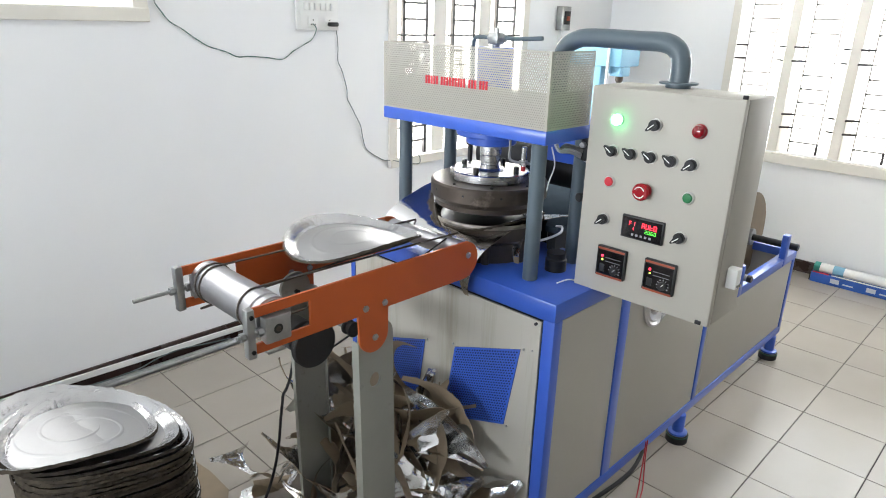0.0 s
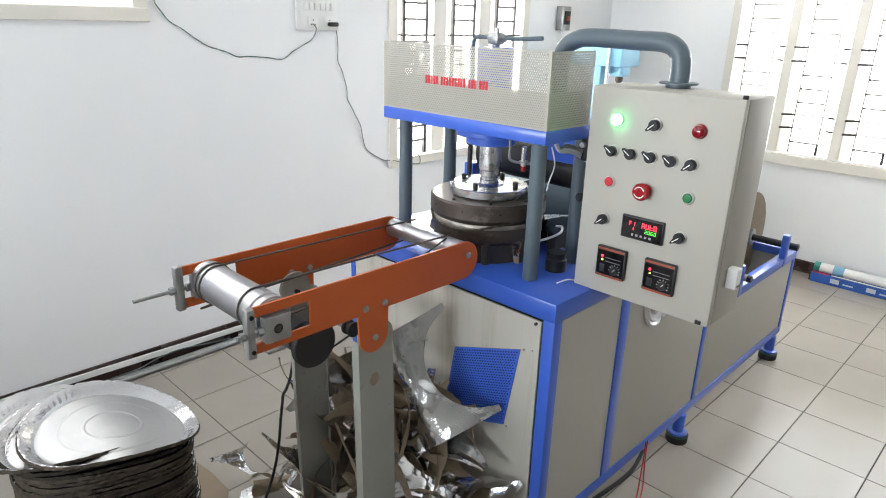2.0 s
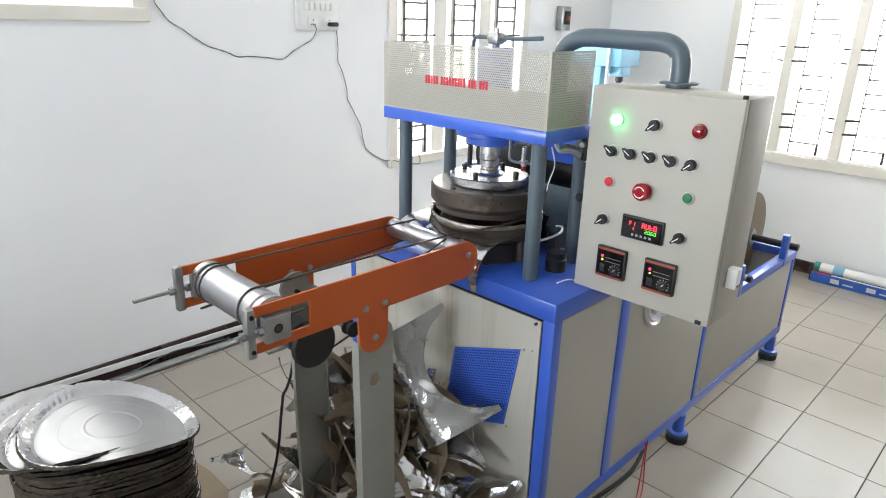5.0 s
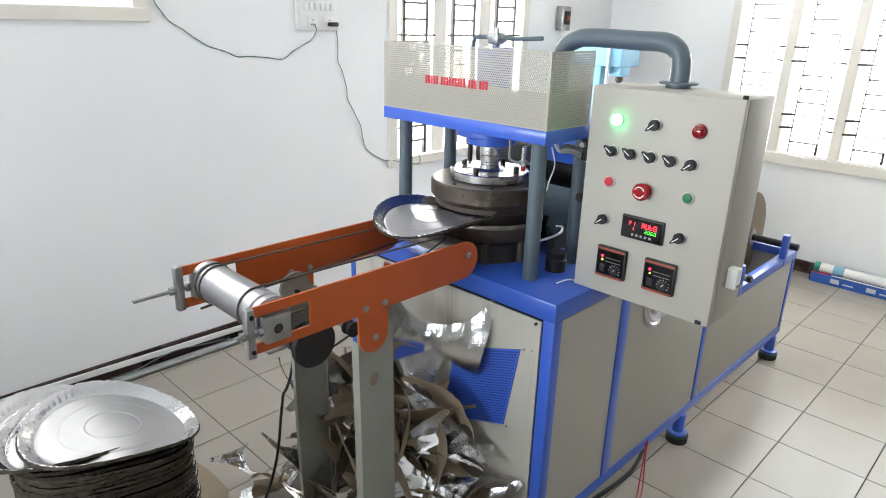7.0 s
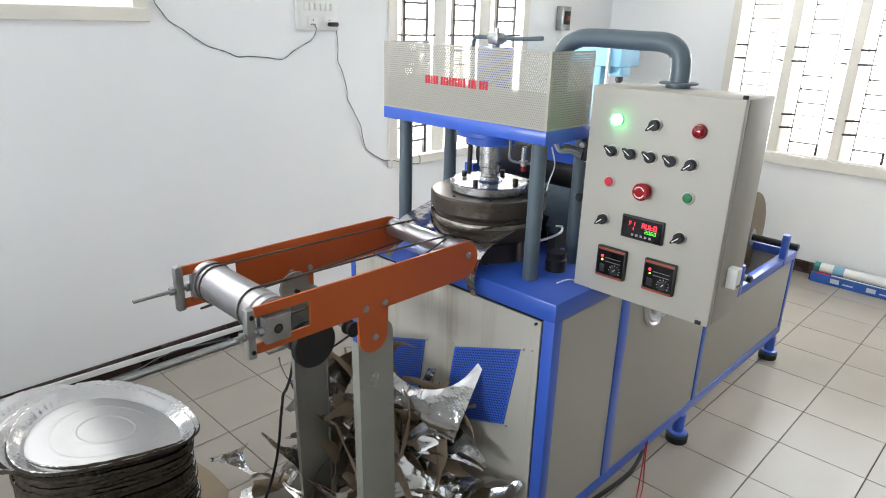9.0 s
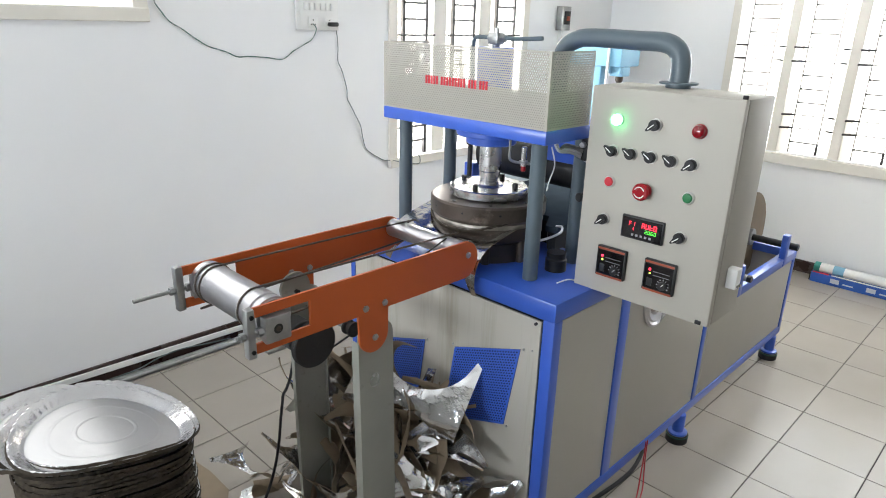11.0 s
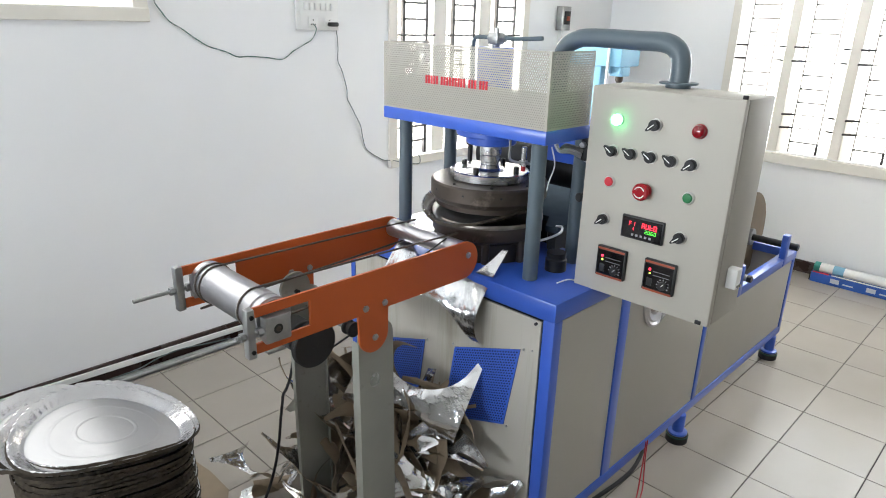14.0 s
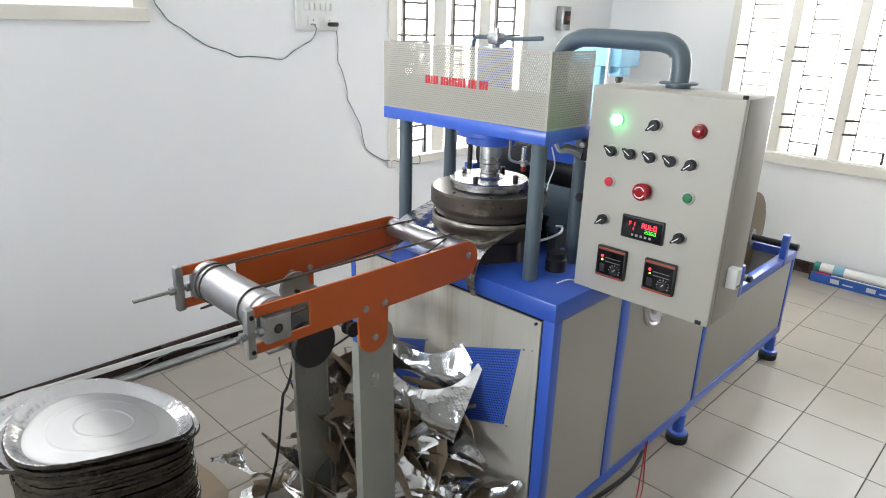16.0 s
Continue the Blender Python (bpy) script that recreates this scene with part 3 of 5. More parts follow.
# feed platform, motor and sensor behind the press
part("feed_platform", prism([(-0.592, 0.548), (-0.586, 0.508), (0.02, 0.508), (0.02, 0.95), (-0.50, 0.95), (-0.50, 0.60)], 0.018, lambda p, q, c: (p, q, 0.912 + c)), M["platform"], machine, "dark glossy feed platform", smooth=False)
# black block added in place of the shaded machine interior below the platform
part("platform_skirt", prism([(-0.580, 0.545), (-0.574, 0.520), (0.01, 0.520), (0.01, 0.94), (-0.49, 0.94), (-0.49, 0.61)], 0.108, lambda p, q, c: (p, q, 0.802 + c)), M["black"], machine, "black block standing in for the shade under the platform", smooth=False)
part("motor", rod((-0.38, 0.40, 1.068), (-0.38, 0.98, 1.068), 0.066, 32, chamfer=0.01), M["black"], machine, "black feed drum")
part("motor_bracket", box(-0.45, -0.31, 0.36, 0.40, 0.80, 1.16, 0.004), M["blue"], machine)
part("motor_bracket", box(-0.45, -0.31, 0.98, 1.02, 0.80, 1.03, 0.004), M["blue"], machine)
part("rear_plate", box(-0.47, -0.30, 0.44, 0.66, 1.10, 1.225, 0.004), M["blue"], machine)
part("guide_rod", rod((-0.60, 0.86, 0.945), (-0.60, 0.86, 1.23), 0.008, 10), M["black"], machine)
part("guide_rod", rod((-0.56, 0.80, 0.945), (-0.56, 0.80, 1.23), 0.006, 10), M["black"], machine)
sensor = part("sensor", rod((-0.70, 0.566, 1.124), (-0.70, 0.566, 1.180), 0.0078, 14), M["steel"], machine, "chrome limit sensor")
part("sensor_tip", rod((-0.70, 0.566, 1.110), (-0.70, 0.566, 1.124), 0.0070, 12), M["red"], sensor, "red sensor tip")
part("sensor_nut", lathe([(0, 0), (0.013, 0), (0.013, 0.006), (0, 0.006)], 6, at=(-0.70, 0.566, 1.134)), M["zinc"], sensor)
part("sensor_bracket", sweep([(-0.72, 0.60, 1.228), (-0.72, 0.602, 1.17), (-0.715, 0.598, 1.137), (-0.69, 0.54, 1.133), (-0.68, 0.525, 1.135)], 0.004, 6), M["zinc"], machine)

# reel stand at the rear
for x, h in ((0.385, 0.63), (0.905, 0.645)):
    part("axle_bracket", box(x - 0.02, x + 0.02, YR - 0.004, YR + 0.022, 0.50, h, 0.003), M["blue"], machine)
    part("axle_bracket", box(x - 0.02, x + 0.02, YL - 0.022, YL + 0.004, 0.50, h, 0.003), M["blue"], machine)
part("axle", rod((0.95, YR - 0.035, 0.585), (0.95, YL + 0.03, 0.585), 0.016, 18), M["black"], machine, "black reel axle")
part("tension_bar", rod((0.41, YR - 0.015, 0.575), (0.41, YL + 0.015, 0.575), 0.014, 14), M["zinc"], machine)
part("gauge", lathe([(0, 0), (0.088, 0), (0.090, 0.008), (0.082, 0.012), (0.074, 0.006), (0.068, 0.010), (0.060, 0.006), (0.050, 0.003), (0.040, 0.012), (0.030, 0.014), (0, 0.014)], 36, (0, -1, 0), (-0.335, YR + 0.004, 0.698)), M["steel"], machine, "round chrome rim")

reel = thing("board_reel", (0.95, 0.60, 0.375), "large roll of kraft board on the rear axle", "roll")
part("roll", lathe([(0.04, 0), (0.207, 0), (0.21, 0.003), (0.21, 0.377), (0.207, 0.38), (0.04, 0.38), (0.04, 0)], 72, (0, 1, 0), (0.95, 0.465, 0.585)), M["kraft"], reel)
part("hub", lathe([(0.017, 0), (0.038, 0), (0.040, 0.003), (0.040, 0.022), (0.017, 0.022), (0.017, 0)], 24, (0, 1, 0), (0.95, 0.442, 0.585)), M["zinc"], reel, "zinc clamping hub")

# ---- control cabinet on its bent pipe ----
cab = thing("control_cabinet", (-0.66, 0.15, 0.85), "grey electric control cabinet hanging from a bent pipe", "control cabinet")
CX = -0.750
part("housing", box(CX + 0.022, CX + 0.168, -0.036, 0.333, 0.850, 1.372, 0.004), M["cream"], cab)
door = part("door", box(CX, CX + 0.020, -0.036, 0.333, 0.850, 1.372, 0.004), M["cream"], cab)
part("limit_switch", box(-0.690, -0.662, -0.062, -0.0365, 0.936, 0.986, 0.003), M["white"], cab, "white plastic switch box")
part("gasket", box(CX + 0.018, CX + 0.024, -0.031, 0.328, 0.855, 1.367), M["black"], cab)
part("hinge", rod((CX + 0.012, -0.028, 1.372), (CX + 0.012, -0.028, 1.380), 0.006, 10), M["black"], cab)
part("hinge", box(CX - 0.004, CX + 0.002, -0.02, -0.006, 0.853, 0.862, 0.001), M["black"], cab)
part("door_lock", rod((CX + 0.004, 0.348, 1.085), (CX + 0.03, 0.340, 1.085), 0.012, 12), M["black"], cab)
part("pipe", sweep([(-0.62, 0.178, 1.378), (-0.62, 0.178, 1.425), (-0.62, 0.190, 1.456), (-0.62, 0.225, 1.474), (-0.62, 0.30, 1.476), (-0.62, 0.42, 1.478), (-0.62, 0.475, 1.472), (-0.62, 0.512, 1.448), (-0.62, 0.522, 1.40), (-0.62, 0.522, 1.264)], 0.0235, 20), M["pillar"], cab, "bent dark grey steel pipe")
part("pipe_flange", lathe([(0.02, 0), (0.030, 0), (0.030, 0.008), (0.046, 0.009), (0.046, 0.013), (0.02, 0.014)], 32, at=(-0.62, 0.178, 1.372)), M["pillar"], cab)


def knob(y, z, angle):
    k = part("rotary_knob", lathe([(0.0, 0), (0.0150, 0), (0.0150, 0.002), (0.0145, 0.006), (0, 0.006)], 24, (-1, 0, 0), (CX, y, z)), M["silver_ring"], cab)
    a = radians(angle)
    m = Matrix.Translation((CX - 0.006, y, z)) @ Matrix.Rotation(a, 4, "X")
    b = lathe([(0, 0), (0.0128, 0), (0.0128, 0.009), (0.0116, 0.011), (0, 0.011)], 24, (-1, 0, 0))
    prism([(-0.0060, -0.009), (-0.0016, -0.0212), (0.0016, -0.0212), (0.0060, -0.009), (0.0050, 0.010), (-0.0050, 0.010)], 0.0085, lambda p, q, c: (-0.005 - c, p, q), b)
    bmesh.ops.transform(b, matrix=m, verts=b.verts)
    part("grip", b, M["black"], k, "black grip")
    w = box(-0.0141, -0.0136, -0.0011, 0.0011, -0.0150, 0.0035)
    bmesh.ops.transform(w, matrix=m, verts=w.verts)
    part("pointer", w, M["white_mark"], k, "white pointer line", smooth=False)


def button(name, y, z, mat, r=0.0115, tall=0.010, label=""):
    b = part(name, lathe([(0, 0), (0.0145, 0), (0.0145, 0.003), (0.013, 0.006), (0, 0.006)], 24, (-1, 0, 0), (CX, y, z)), M["silver_ring"], cab, label)
    part("cap", lathe([(0, 0.004), (r, 0.004), (r, tall - 0.002), (r - 0.002, tall), (0, tall + 0.001)], 24, (-1, 0, 0), (CX, y, z)), mat, b)
    return b


button("indicator_lamp", 0.254, 1.298, M["lamp_green"], 0.0135, 0.014, "lit green indicator lamp")
rlamp = part("indicator_lamp", lathe([(0, 0), (0.0165, 0), (0.0165, 0.004), (0.015, 0.006), (0, 0.006)], 28, (-1, 0, 0), (CX, 0.052, 1.296)), M["red"], cab, "unlit red indicator lamp")
part("lens", lathe([(0, 0.004), (0.0145, 0.004), (0.0145, 0.010), (0.0132, 0.0135), (0.0100, 0.0162), (0.0055, 0.0176), (0, 0.018)], 28, (-1, 0, 0), (CX, 0.052, 1.296)), M["red_lens"], rlamp)
for y, z, a in ((0.156, 1.297, 50), (0.258, 1.222, 125), (0.208, 1.222, 125), (0.157, 1.222, 125), (0.106, 1.221, 125), (0.058, 1.221, 50),
                (0.262, 1.049, 50), (0.059, 1.049, 50)):
    knob(y, z, a)
button("push_button", 0.258, 1.146, M["red_ink"], 0.0115, 0.010, "red push button")
button("push_button", 0.055, 1.145, M["green"], 0.0115, 0.010, "green push button")
es = part("emergency_stop", lathe([(0, 0), (0.016, 0), (0.016, 0.008), (0.011, 0.010), (0.011, 0.018), (0, 0.018)], 28, (-1, 0, 0), (CX, 0.162, 1.141)), M["red"], cab, "red mushroom emergency stop")
part("mushroom_cap", lathe([(0, 0.016), (0.0175, 0.016), (0.0205, 0.019), (0.0205, 0.026), (0.018, 0.030), (0, 0.031)], 32, (-1, 0, 0), (CX, 0.162, 1.141)), M["red"], es)
for a0 in (20, 200):
    arc = bmesh.new()
    ring = []
    for k in range(11):
        a = radians(a0 + 14 * k)
        ring.append([arc.verts.new((CX - 0.0312, 0.162 + r * math.cos(a), 1.141 + r * math.sin(a))) for r in (0.0115, 0.0140)])
    for p, q in zip(ring, ring[1:]):
        arc.faces.new((p[0], p[1], q[1], q[0]))
    part("arrow_mark", arc, M["white_mark"], es, smooth=False)


# seven-segment digits on the display
SEG = {"a": ((0, 1), (1, 1)), "b": ((1, 1), (1, 0.5)), "c": ((1, 0.5), (1, 0)), "d": ((0, 0), (1, 0)), "e": ((0, 0), (0, 0.5)), "f": ((0, 0.5), (0, 1)), "g": ((0, 0.5), (1, 0.5))}
DIGIT = {"0": "abcdef", "1": "bc", "2": "abged", "6": "afgedc", "A": "abcefg", "u": "bcdef", "t": "fged", "F": "afge"}


def digits(parent, word, y, z, w, h, gap, t, mat):
    for ch in word:
        bm = bmesh.new()
        for s in DIGIT[ch]:
            (a0, b0), (a1, b1) = SEG[s]
            ya, yb = y - w * max(a0, a1), y - w * min(a0, a1)
            za, zb = z + h * min(b0, b1), z + h * max(b0, b1)
            box(CX - 0.0105, CX - 0.0098, ya - t / 2, yb + t / 2, za - t / 2, zb + t / 2, bm=bm)
        part("digit", bm, mat, parent, smooth=False)
        y -= w + gap


disp = part("display_unit", box(CX - 0.008, CX, 0.099, 0.209, 1.018, 1.075, 0.002), M["black"], cab, "black digital controller with red and green digits")
part("display_glass", box(CX - 0.0098, CX - 0.008, 0.103, 0.205, 1.022, 1.071), M["screen"], disp, smooth=False)
digits(disp, "F1", 0.187, 1.053, 0.0050, 0.0085, 0.0042, 0.0010, M["led_red"])
digits(disp, "1", 0.178, 1.042, 0.003, 0.0055, 0.004, 0.0012, M["led_red"])
digits(disp, "Aut0", 0.153, 1.0515, 0.0062, 0.0108, 0.0040, 0.0012, M["led_red"])
digits(disp, "2060", 0.144, 1.0395, 0.0046, 0.0076, 0.0032, 0.0008, M["led_green"])
for k in range(5):
    part("key", box(CX - 0.0108, CX - 0.0096, 0.179 - 0.0115 * k - 0.006, 0.179 - 0.0115 * k, 1.0265, 1.0325, 0.0005), M["key_grey"], disp)
for ya in (0.265, 0.134):
    yb = ya - 0.080
    tm = part("timer", box(CX - 0.012, CX, yb, ya, 0.902, 0.981, 0.002), M["black"], cab, "black timer with orange-brown edge strips")
    for z in (0.9755, 0.9045):
        part("trim_strip", box(CX - 0.0128, CX - 0.0118, yb + 0.003, ya - 0.003, z - 0.0026, z + 0.0026), M["amber_trim"], tm, smooth=False)
    part("timer_face", box(CX - 0.0126, CX - 0.0119, yb + 0.004, ya - 0.004, 0.909, 0.971), M["screen"], tm, smooth=False)
    part("led", rod((CX - 0.011, ya - 0.017, 0.957), (CX - 0.0142, ya - 0.017, 0.957), 0.0034, 10), M["led_red"], tm, "lit red light")
    part("led", rod((CX - 0.011, ya - 0.018, 0.947), (CX - 0.0140, ya - 0.018, 0.947), 0.0024, 10), M["led_amber"], tm, "lit yellow light")
    for z in (0.9535, 0.9440):
        part("caption_bar", box(CX - 0.0131, CX - 0.0125, yb + 0.012, ya - 0.026, z - 0.0005, z + 0.0005), M["key_grey"], tm, smooth=False)
    part("toggle", box(CX - 0.0155, CX - 0.0122, ya - 0.026, ya - 0.012, 0.915, 0.935, 0.001), M["black"], tm)
    dial = part("dial", lathe([(0, 0.012), (0.011, 0.012), (0.010, 0.022), (0, 0.023)], 20, (-1, 0, 0), (CX, yb + 0.026, 0.924)), M["black"], tm)
    hand = box(CX - 0.0236, CX - 0.0229, -0.0007, 0.0007, 0.001, 0.0105)
    bmesh.ops.transform(hand, matrix=Matrix.Translation((0, yb + 0.026, 0.924)) @ Matrix.Rotation(radians(40), 4, "X"), verts=hand.verts)
    part("dial_mark", hand, M["white_mark"], dial, smooth=False)
    for k in range(9):
        a = radians(-30 + 30 * k)
        b = box(-0.0132, -0.0124, -0.0006, 0.0006, 0.0125, 0.0160)
        bmesh.ops.transform(b, matrix=Matrix.Translation((CX, yb + 0.026, 0.924)) @ Matrix.Rotation(a - radians(90), 4, "X"), verts=b.verts)
        part("tick", b, M["pale_label"], dial, smooth=False)

def sheet(outline, hole, thick, to_world):
    """A flat sheet with one hole, pulled to a thickness."""
    bm = bmesh.new()
    loops = []
    for ring in (outline, hole):
        vs = [bm.verts.new(to_world(p, q, 0)) for p, q in ring]
        loops += [bm.edges.new((vs[i], vs[(i + 1) % len(vs)])) for i in range(len(vs))]
    bmesh.ops.triangle_fill(bm, edges=loops, use_beauty=True)
    r = bmesh.ops.extrude_face_region(bm, geom=list(bm.faces))
    d = Vector(to_world(0, 0, thick)) - Vector(to_world(0, 0, 0))
    for q in r["geom"]:
        if isinstance(q, bmesh.types.BMVert):
            q.co += d
    return bm


# ---- discharge conveyor ----
conv = thing("belt_conveyor", (-1.27, PY, 0), "orange steel discharge conveyor on two grey legs", "conveyor")
Y1, Y2 = 0.530, 0.842        # outer faces of the two side beams
XT, XE = -0.922, -1.592
ZB, ZT = 0.864, 0.966


def beam_outline(tab):
    pts = [(XE, ZT), (XE, 0.944), (-1.458, 0.944), (-1.458, 0.886), (XE, 0.886), (XE, ZB)]
    if tab:
        pts += [(-1.328, ZB), (-1.326, 0.800)] + [(-1.283 + 0.043 * math.cos(radians(a)), 0.802 + 0.043 * math.sin(radians(a))) for a in range(195, 346, 15)] + [(-1.240, 0.800), (-1.238, ZB)]
    r = (ZT - ZB) / 2
    pts += [(XT - r + r * math.cos(radians(a)), (ZT + ZB) / 2 + r * math.sin(radians(a))) for a in range(-90, 91, 12)]
    return pts


part("side_beam", prism(beam_outline(True), 0.006, lambda a, b, c: (a, Y1 + c, b)), M["orange"], conv, smooth=False)
part("side_beam", prism(beam_outline(True), 0.006, lambda a, b, c: (a, Y2 - c, b)), M["orange"], conv, smooth=False)
for y, s in ((Y1, 1), (Y2, -1)):
    ya = y + s * 0.007
    hole = [(-1.277 + 0.016 * math.cos(radians(q)), 0.677 + 0.020 * math.sin(radians(q))) for q in range(0, 360, 20)]
    top = [(-1.2715 + 0.0535 * math.cos(radians(q)), 0.795 + 0.04 * math.sin(radians(q))) for q in range(0, 181, 15)]
    leg = sheet([(-1.325, 0.006), (-1.218, 0.006)] + top, hole, s * 0.005, lambda p, q, c: (p + 0.018 * (0.8 - q), ya + c, q))
    for x in (-1.325, -1.221):
        deep = 0.026 if s > 0 else 0.014
        fl = box(x, x + 0.003, min(ya + s * 0.005, ya + s * deep), max(ya + s * 0.005, ya + s * deep), 0.006, 0.79)
        for q in fl.verts:
            q.co.x += 0.018 * (0.8 - q.co.z)
        part("leg_flange", fl, M["leg"], conv, smooth=False)
    part("leg", leg, M["leg"], conv, "grey painted folded steel leg with a round hole", smooth=False)
    part("base_plate", box(-1.35, -1.18, y - 0.02, y + 0.06, 0.0, 0.006, 0.001), M["leg"], conv)
    for x, z in ((-1.308, 0.879), (-1.251, 0.879), (-1.281, 0.798), (-0.962, 0.928)):
        b = part("bolt", lathe([(0, 0), (0.0075, 0), (0.0085, 0.001), (0.0085, 0.0045), (0.006, 0.006), (0, 0.006)], 6 if z < 0.9 else 16, (0, -s, 0), (x, y, z)), M["zinc"], conv)
    if s < 0:
        for x in (-1.308, -1.251):
            part("bolt", lathe([(0, 0), (0.0075, 0), (0.0085, 0.001), (0.0085, 0.0045), (0.006, 0.006), (0, 0.006)], 6, (0, s, 0), (x, y + s * 0.006, 0.879)), M["zinc"], conv)
    # take-up end plate and sliding bearing block
    ep = part("end_plate", box(-1.611, -1.592, y - (0.010 if s > 0 else 0.011), y + (0.011 if s > 0 else 0.010), 0.860, 0.968, 0.004), M["zinc"], conv)
    for z in (0.952, 0.876):
        part("socket_screw", lathe([(0, 0), (0.0048, 0), (0.0048, 0.003), (0, 0.003)], 10, (0, -s, 0), (-1.601, y - s * 0.0100, z)), M["black"], ep)
    bb = part("bearing_block", box(-1.572, -1.512, y - (0.012 if s > 0 else 0.012), y + 0.012, 0.882, 0.940, 0.004), M["zinc"], conv)
    part("bore", rod((-1.543, y - s * 0.0125, 0.911), (-1.543, y - s * 0.008, 0.911), 0.012, 16), M["rubber"], bb)
    part("shaft_end", rod((-1.543, y - s * 0.0135, 0.911), (-1.543, y - s * 0.008, 0.911), 0.006, 12), M["die"], bb)
    part("adjuster_nut", lathe([(0, 0), (0.010, 0), (0.010, 0.012), (0, 0.012)], 6, (-1, 0, 0), (-1.573, y, 0.911)), M["zinc"], conv)
    part("adjuster_screw", rod((-1.566, y, 0.911), (-1.630 if s > 0 else -1.705, y, 0.911), 0.0048, 10), M["zinc"], conv)
    part("adjuster_nut", lathe([(0, 0), (0.0095, 0), (0.0095, 0.010), (0, 0.010)], 6, (-1, 0, 0), (-1.613, y, 0.911)), M["zinc"], conv)

RX, RZ, RR = -1.538, 0.926, 0.044
roller = part("front_roller", lathe([(0, 0), (0.039, 0), (0.040, 0.002), (RR, 0.003), (RR, 0.018), (RR - 0.003, 0.020), (RR - 0.003, 0.026), (RR, 0.028), (RR, 0.255), (RR - 0.003, 0.257), (RR - 0.003, 0.263), (RR, 0.265), (RR, 0.281), (0.040, 0.284), (0, 0.284)], 48, (0, 1, 0), (RX, Y1 + 0.014, RZ)), M["drum"], conv, "brushed aluminium drum roller")
RX2, RZ2, RR2 = -0.962, 0.934, 0.026
part("rear_roller", lathe([(0, 0), (RR2, 0), (RR2, 0.284), (0, 0.284)], 36, (0, 1, 0), (RX2, Y1 + 0.014, RZ2)), M["drum"], conv, "brushed aluminium end roller")


def belt(y, r=0.0026):
    """A round belt about the two rollers, leaning a little as the real ones do."""
    pts = []
    for k in range(13):
        a = radians(90 + 15 * k)
        pts.append((RX + (RR + r * 0.3) * math.cos(a), y, RZ + (RR + r * 0.3) * math.sin(a)))
    for k in range(9):
        a = radians(-90 + 22.5 * k)
        pts.append((RX2 + (RR2 + r * 0.5) * math.cos(a), y, RZ2 + (RR2 + r * 0.5) * math.sin(a)))
    pts.append(pts[0])
    return sweep(pts, r, 8, cap=False)


part("round_belt", belt(0.778), M["belt"], conv, "thin dark round belt")
part("round_belt", belt(0.610), M["belt"], conv, "thin dark round belt")
part("round_belt", sweep([(RX + (RR + 0.001) * math.cos(radians(a)), 0.797, RZ + (RR + 0.001) * math.sin(radians(a))) for a in range(0, 361, 20)], 0.0024, 8, cap=False), M["belt"], conv, "thin dark round belt")
# drive below: motor, large pulley, disc
pul = part("drive_pulley", lathe([(0, 0), (0.057, 0), (0.060, 0.003), (0.056, 0.009), (0.060, 0.015), (0.057, 0.018), (0.046, 0.018), (0.040, 0.0155), (0, 0.0155)], 40, (0, -1, 0), (-1.368, 0.665, 0.762)), M["rubber"], conv, "black drive pulley")
part("pulley_hub", rod((-1.368, 0.649, 0.762), (-1.368, 0.70, 0.762), 0.012, 14), M["rubber"], pul)
part("drive_disc", lathe([(0, 0), (0.042, 0), (0.043, 0.002), (0.043, 0.010), (0, 0.010)], 36, (0, -1, 0), (-1.328, 0.795, 0.856)), M["leg"], conv, "grey round motor flange")
part("drive_shaft", rod((-1.328, 0.785, 0.848), (-1.328, 0.772, 0.848), 0.006, 12), M["black"], conv)
part("gear_motor", rod((-1.368, 0.70, 0.762), (-1.368, 0.82, 0.762), 0.042, 28), M["rubber"], conv, "black gear motor")
part("motor_mount", box(-1.42, -1.25, 0.78, 0.838, 0.70, 0.708, 0.001), M["leg"], conv)
part("idler", lathe([(0, 0), (0.020, 0), (0.020, 0.006), (0.014, 0.008), (0.014, 0.020), (0.020, 0.022), (0.020, 0.028), (0, 0.028)], 20, (0, -1, 0), (-1.262, 0.66, 0.772)), M["rubber"], conv)
part("idler_arm", box(-1.27, -1.254, 0.662, 0.836, 0.766, 0.778, 0.001), M["leg"], conv)
part("drive_belt", sweep([(-1.368, 0.656, 0.816), (-1.32, 0.656, 0.80), (-1.262, 0.648, 0.790), (-1.243, 0.648, 0.772), (-1.262, 0.648, 0.754), (-1.32, 0.656, 0.73), (-1.368, 0.656, 0.708), (-1.415, 0.656, 0.735), (-1.422, 0.656, 0.762), (-1.41, 0.656, 0.80), (-1.368, 0.656, 0.816)], 0.0026, 8, cap=False), M["rubber"], conv)
part("drive_belt", sweep([(RX2 - 0.01, 0.600, RZ2 + 0.025), (-1.08, 0.62, 0.905), (-1.2, 0.645, 0.84), (-1.26, 0.652, 0.793)], 0.0025, 8), M["rubber"], conv, "thin dark drive belt")
part("motor_cable", sweep([(-1.27, 0.90, 0.62), (-1.30, 0.875, 0.56), (-1.327, 0.858, 0.532), (-1.344, 0.850, 0.521), (-1.351, 0.845, 0.502), (-1.359, 0.845, 0.455), (-1.369, 0.845, 0.386), (-1.384, 0.845, 0.318), (-1.407, 0.845, 0.253), (-1.440, 0.848, 0.18), (-1.47, 0.86, 0.08), (-1.46, 0.89, 0.012), (-1.30, 1.0, 0.006)], 0.0042, 8), M["black"], conv, "black power cable")


# ---- foil plates ----
PR = 0.1725


